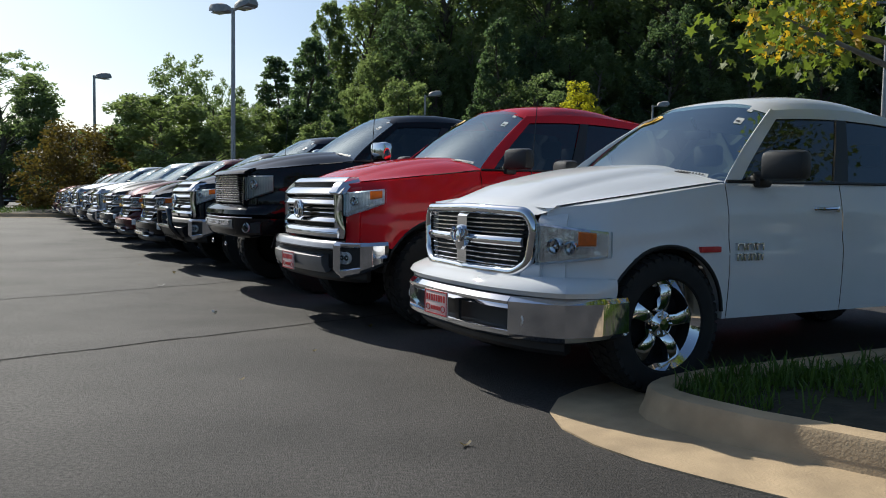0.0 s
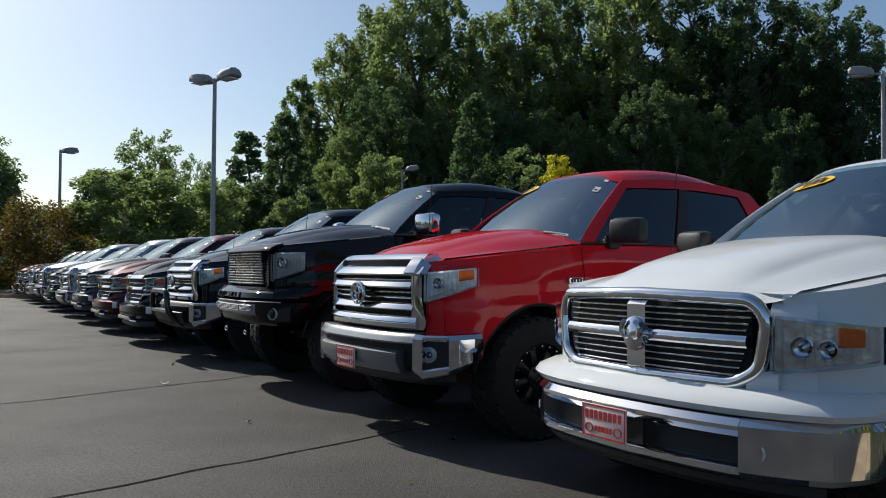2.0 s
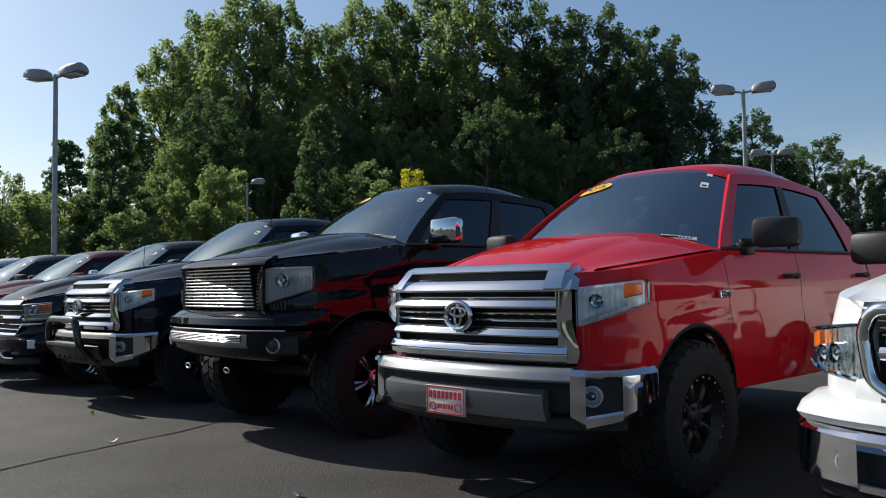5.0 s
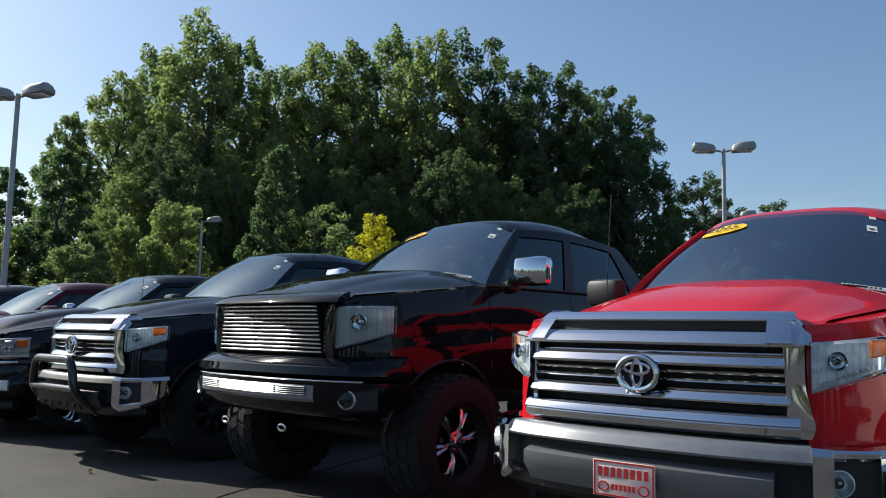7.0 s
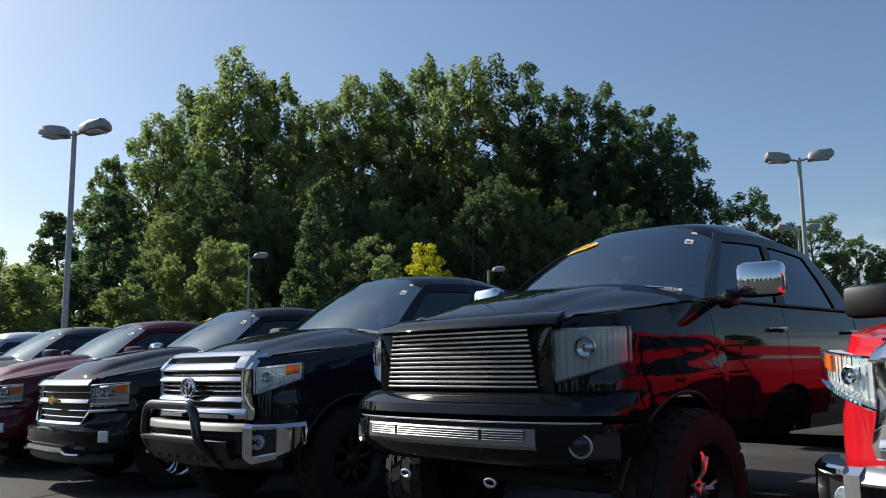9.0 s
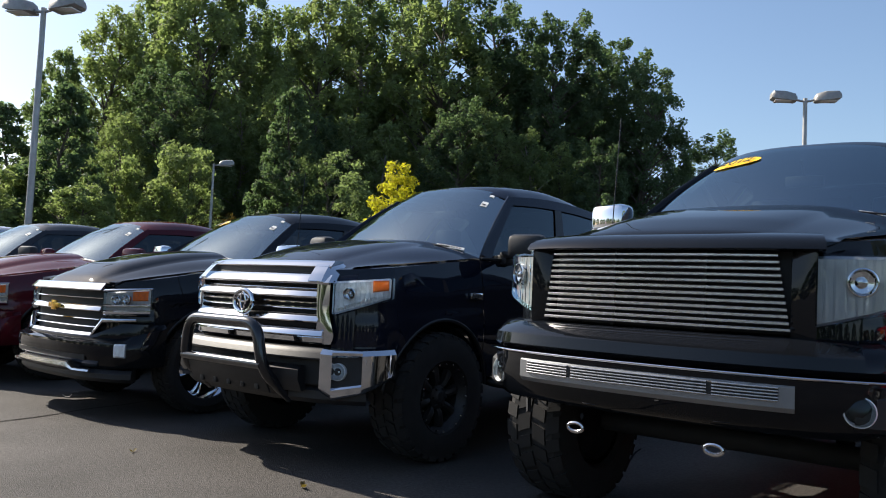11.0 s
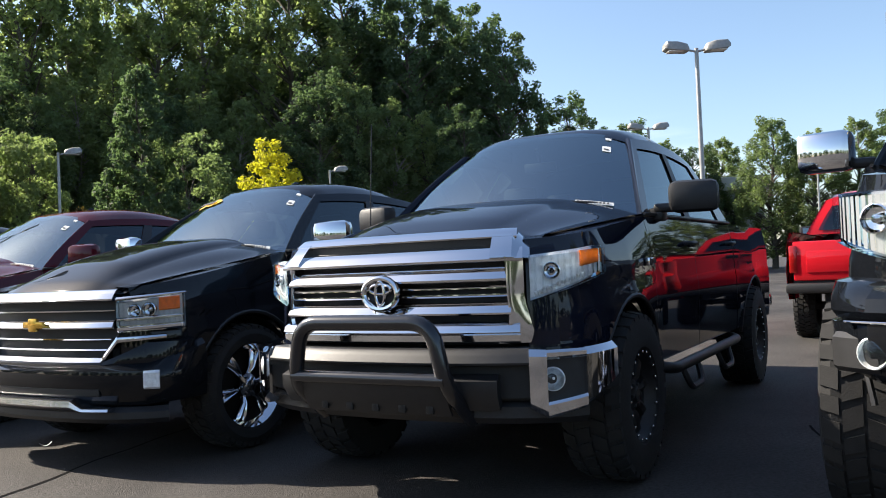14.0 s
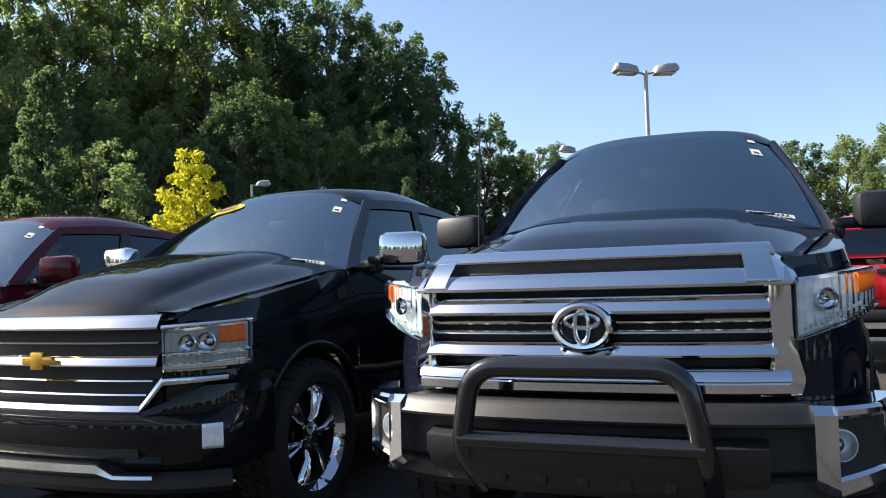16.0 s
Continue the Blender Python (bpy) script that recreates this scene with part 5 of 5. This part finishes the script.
light_pole(-7.33, 28.26, 7.3, -35)
light_pole(13.85, 27.2, 7.6, -30)
light_pole(23.7, 39.4, 7.7, -25)
light_pole(-1.69, 51.0, 7.2, -10, 1, "grey steel car park light pole with one box head")
light_pole(-18.0, 42.2, 6.9, 70, 1, "grey steel car park light pole with one box head")
light_pole(12.5, 53.0, 7.0, -10, 1, "grey steel car park light pole with one box head")
light_pole(46.0, 46.0, 7.6, -40, 1, "grey steel car park light pole with one box head")


# ---- trees ----
def leaf_cloud(rng, centres, radii, n, size, star=False, rise=0.8):
    """Small folded leaves or sprays round the centres of clumps."""
    c = np.array(centres)
    r = np.array(radii)
    pick = rng.choice(len(c), n, p=r ** 2 / (r ** 2).sum())
    d = rng.normal(size=(n, 3))
    d /= np.linalg.norm(d, axis=1)[:, None]
    pos = c[pick] + d * (r[pick] * rng.random(n) ** 0.45)[:, None] * np.array([1, 1, rise])
    nrm = d * 0.5 + rng.normal(size=(n, 3)) * 0.6 + np.array([0, 0, 0.35])
    nrm /= np.linalg.norm(nrm, axis=1)[:, None]
    a = np.cross(nrm, rng.normal(size=(n, 3)))
    a /= np.linalg.norm(a, axis=1)[:, None]
    b = np.cross(nrm, a)
    s = size * (0.6 + 0.8 * rng.random(n))[:, None]
    if star:
        shape = [(math.sin(k * math.pi / 5) * (1.0 if k % 2 == 0 else 0.48), math.cos(k * math.pi / 5) * (1.0 if k % 2 == 0 else 0.48)) for k in range(10)]
        vs = np.stack([pos + a * s * u * 0.6 + b * s * v * 0.6 - nrm * s * 0.12 * (u * u) for u, v in shape], 1).reshape(-1, 3)
        return vs, np.arange(n * 10).reshape(n, 10)
    vs = np.stack([pos - b * s * 0.7, pos + a * s * 0.42 + nrm * s * 0.14, pos + b * s * 0.7, pos - a * s * 0.42 + nrm * s * 0.14], 1).reshape(-1, 3)
    return vs, np.arange(n * 4).reshape(n, 4)


def tree(kind, seed, h, width, low, leaves, size, leafmat, barkmat, label, category="tree", clumps=46, lobe=0.2, star=False, name="tree", rise=0.8):
    rng = np.random.default_rng(seed)
    t = new(name)
    bm = bmesh.new()
    bend = [Vector((0.02 * h * math.sin(k * 1.3 + seed), 0.02 * h * math.cos(k * 1.7 + seed), h * 0.95 * k / 6)) for k in range(7)]
    bend[0] = Vector((0, 0, -0.05))
    rad = [max(0.02, 0.016 * h * (1 - 0.95 * k / 6) + 0.01) for k in range(7)]
    tube(bm, bend, rad, 9)
    centres, radii = [], []
    for k in range(clumps):
        f = (k + rng.random()) / clumps
        z = h * (low + (0.97 - low) * f)
        u = (z / h - low) / (1 - low)
        if kind == "oval":
            env = math.sin(math.pi * min(1, (0.12 + 0.9 * u))) ** 0.6
        elif kind == "cone":
            env = (1 - u) ** 0.8 + 0.08
        else:
            env = math.sqrt(max(0, 1 - (1.25 * u - 0.35) ** 2)) * 0.95
        a = k * 2.4 + rng.random() * 0.9
        rr = width * env * (0.35 + 0.65 * math.sqrt(rng.random()))
        c = Vector((math.cos(a) * rr, math.sin(a) * rr, z + h * 0.02 * rng.normal()))
        centres.append(tuple(c))
        radii.append(width * lobe * (0.7 + 0.8 * rng.random()) * (0.55 + 0.45 * env))
        if k % 2 == 0:
            zz = max(0.1 * h, z - rr * 0.7)
            i = min(5, int(zz / (h * 0.95) * 6))
            root = bend[i].lerp(bend[i + 1], zz / (h * 0.95) * 6 - i)
            m = root.lerp(c, 0.5) + Vector((0, 0, rr * 0.12))
            r0 = max(0.008, rad[i] * 0.4)
            tube(bm, [root, m, c], [r0, r0 * 0.6, r0 * 0.2], 6)
    part("trunk", bm, barkmat, t)
    vs, fs = leaf_cloud(rng, centres, radii, leaves, size, star, rise)
    me = bpy.data.meshes.new("crown")
    me.from_pydata(vs.tolist(), [], fs.tolist())
    me.materials.append(leafmat)
    cr_ob = new("crown", me)
    cr_ob.parent = t
    return tagged(t, label, category)


def put(t, bearing, dist, scale=1.0, turn=0.0, copy=True, flat=1.0):
    """Sets a tree at a bearing (degrees left of +y) and distance from the middle of the walk."""
    a = radians(bearing)
    m = pose(-3.2 - math.sin(a) * dist, 4.2 + math.cos(a) * dist, 0, 0, 0, turn)
    o = copy_thing(t, m) if copy else t
    if not copy:
        t.matrix_world = m
    o.scale = (scale * flat, scale * flat, scale)
    return o


tall = [tree("oval", 11, 26, 4.7, 0.08, 22000, 0.25, LEAFMID, BARK, "tall dark green forest tree", clumps=230, lobe=0.135, rise=1.7),
        tree("oval", 12, 26, 4.0, 0.14, 18000, 0.25, LEAFMID, BARKGREY, "tall green tree with open airy crown", clumps=170, lobe=0.13, rise=1.7),
        tree("oval", 13, 26, 5.0, 0.06, 22000, 0.25, LEAFLIGHT, BARK, "tall leafy green forest tree", clumps=230, lobe=0.13, rise=1.6),
        tree("round", 14, 26, 4.8, 0.12, 21000, 0.25, LEAFDARK, BARK, "tall broad dark forest tree", clumps=210, lobe=0.14, rise=1.2)]
tall.append(tree("oval", 15, 26, 5.5, 0.06, 6000, 0.6, LEAFDARK, BARK, "distant dark green woodland tree", clumps=110, lobe=0.2, rise=1.4))
for t in tall:
    tagged(t, group="forest behind the lot")
# crest of the forest: bearing, height, which tree
CREST = ((6.3, 18.5, 1), (3.6, 23, 2), (1.2, 26.5, 0), (-1.4, 28, 2), (-4.0, 27.5, 1), (-6.6, 26, 0), (-9.2, 26.5, 2), (-11.6, 28, 1), (-14.4, 30, 0), (-17.2, 28, 2),
         (-20.2, 28.5, 3), (-22.8, 25, 3), (-25.0, 25.5, 3), (-27.4, 24, 3), (-29.4, 24.5, 3), (-31.0, 20.5, 3))
first = set()
for k, (b, h, i) in enumerate(CREST):
    put(tall[i], b, 74 + 3 * (k % 3), h / 25.2, k * 73, i in first)
    first.add(i)
rng = random.Random(4)
for k in range(4, 19):
    b = 4.5 - k * 1.8
    put(tall[4], b, 86 + rng.random() * 6, (21 + 5 * rng.random()) / 26, k * 50)
for k in range(14):
    b = 3.0 - k * 2.35
    put(tall[(k + 2) % 4], b, 62 + rng.random() * 4, (12 + 5 * rng.random()) / 26, k * 50, flat=1.15)
put(tall[4], 20, 105, 0.5, 0, False)
for b, h in ((-33.6, 15), (-35.4, 17), (-37.4, 14), (-39.2, 15), (-41.6, 12.5), (-43.6, 12), (-45.5, 13), (-48, 13.5), (-50.5, 12), (-53, 13), (-55.5, 14), (-58, 14), (-60.5, 14.5), (-63, 14), (-66, 13.5), (-69, 14)):
    put(tall[int(-b) % 4], b, 80 + rng.random() * 8, h / 26, b * 80, flat=1.35)
# woods all round the lot, beyond the camera's back
for k in range(40):
    put(tall[4], 34 + k * 6.2, 95 + 25 * rng.random(), (12 + 6 * rng.random()) / 26, k * 61, flat=1.6)
small = [tree("round", 21, 10, 2.9, 0.10, 13000, 0.18, LEAFLIGHT, BARK, "rounded light green tree at the lot's edge", clumps=90, lobe=0.21),
         tree("cone", 22, 12, 3.0, 0.06, 13000, 0.18, LEAFDARK, BARK, "dark green pyramidal tree at the lot's edge", clumps=110, lobe=0.18),
         tree("round", 23, 11, 3.4, 0.2, 9000, 0.17, LEAFMID, BARK, "open green tree at the lot's edge", clumps=80, lobe=0.18),
         tree("round", 24, 5, 2.6, 0.02, 9000, 0.14, LEAFBROWN, BARK, "browning shrub at the lot's edge", "shrub", clumps=34, lobe=0.34),
         tree("cone", 25, 8, 2.7, 0.08, 9000, 0.14, LEAFYELLOW, BARK, "bright yellow-green young tree", clumps=70, lobe=0.19)]
used = set()
for i, b, d, h, f in ((1, 6.6, 57, 12.5, 1.1), (0, -0.4, 57, 9.6, 0.9), (1, -6.7, 62, 15, 0.9), (4, -13.4, 52, 8.6, 1.0), (3, -2.4, 58, 5.2, 0.5), (1, -27.5, 60, 8.5, 0.7), (2, -9.4, 64, 11, 1.0),
                      (0, 3.6, 60, 9, 0.8), (0, 5.4, 52, 6, 1.3), (1, 9.5, 66, 12.4, 1.2), (2, 13.2, 76, 11.5, 0.6), (0, 13.0, 46, 6.4, 1.6), (0, 16.5, 44, 6.6, 1.7), (2, 16.0, 70, 12.6, 0.9), (3, 22.5, 45, 4.6, 1.2),
                      (3, 19.5, 52, 4.6, 1.1), (2, 18.5, 88, 10.5, 0.8), (1, 25.5, 62, 9.5, 1.3), (2, 27.5, 60, 10.5, 1.3), (2, 31.0, 64, 10.5, 1.2), (0, 22.0, 84, 7, 1.6), (0, 10.5, 58, 7.5, 1.3), (2, 7.6, 76, 10, 1.0)):
    put(small[i], b, d * 0.85, (0.2 + 0.85 * h) / (10, 12, 11, 5, 8)[i], b * 40, i in used, f)
    used.add(i)
# maple on the island
mp = tree("round", 31, 4.7, 1.7, 0.40, 11000, 0.058, LEAFMAPLE, BARKGREY, "young maple with yellow-green leaves on the island", clumps=52, lobe=0.25, star=True)
mp.matrix_world = ISLE @ pose(1.86, 2.3, 0.2, 0, 0, 40)
vs, fs = leaf_cloud(np.random.default_rng(8), [(-0.9, 0.3, 2.2), (0.4, -0.9, 2.4), (-0.3, -0.5, 3.0)], [0.45, 0.5, 0.5], 800, 0.06, True)
me = bpy.data.meshes.new("turning_leaves")
me.from_pydata(vs.tolist(), [], fs.tolist())
me.materials.append(LEAFGOLD)
gl = new("turning_leaves", me)
gl.parent = mp
gl["label"] = "golden leaves turning early"

# ---- far things ----
def low_building(x, y, wd, dp, h, turn, label):
    t = new("building")
    bm = bmesh.new()
    box(bm, -wd / 2, wd / 2, -dp / 2, dp / 2, 0, h - 1.2)
    part("wall", bm, STUCCO, t)
    bm = bmesh.new()
    box(bm, -wd / 2 - 0.6, wd / 2 + 0.6, -dp / 2 - 0.6, dp / 2 + 0.6, h - 1.3, h, 0.08)
    part("roof", bm, STUCCO, t)
    n = int(wd / 4)
    for k in range(n):
        bm = bmesh.new()
        xx = -wd / 2 + (k + 0.5) * wd / n
        box(bm, xx - 1.3, xx + 1.3, -dp / 2 - 0.05, -dp / 2 + 0.05, 0.9, h - 2.6)
        part("window", bm, SIDEGLASS, t)
    t.matrix_world = pose(x, y, 0, 0, 0, turn)
    tagged(t, label, "building")


low_building(60.5, 67.0, 7, 7, 8.8, -45, "pale flat-roofed building beyond the lot")
low_building(-58.0, 112.0, 40, 15, 8.5, 25, "long pale building behind the trees")
pickup(front_chrome_bars, RED, slot(8.75, 18.3, ROW + 180), "bright red pickup parked behind, tailgate towards the row", "trucks behind the row", lift=0.15, hub=0.44, rear=PLASTIC)
pickup(front_split, CHARCOAL, slot(-30.0, 56.0, -10), "dark pickup parked far across the lot", "vehicles far across the lot")
pickup(front_chrome_bars, SILVER, slot(-25.6, 58.5, -20), "silver pickup parked far across the lot", "vehicles far across the lot")
pickup(front_split, SILVER, slot(-22.6, 60.0, -20), "silver-grey pickup parked far across the lot", "vehicles far across the lot")

# scraps and dry leaves on the asphalt
rng = random.Random(9)
for x, y in ((-4.83, 13.15), (-5.44, 15.9), (-3.5, 10.3), (-2.2, 8.1), (-0.6, 7.4), (-1.2, 5.2), (0.2, 3.9), (-3.9, 12.0), (-0.9, 6.2)):
    bm = bmesh.new()
    ln = 0.03 + 0.06 * rng.random()
    grid(bm, lambda u, v: ((u - 0.5) * ln, (v - 0.5) * ln * 0.35, 0.006 + 0.018 * (u - 0.5) ** 2 * 4 * ln / 0.06 + 0.004 * math.sin(9 * v)), 5, 3)
    sc = part("litter", bm, STICKER if rng.random() < 0.15 else LEAFBROWN)
    sc.matrix_world = pose(x, y, 0, 0, 0, 360 * rng.random())
    tagged(sc, "small dry scrap lying on the asphalt", "litter", "scraps on the asphalt")
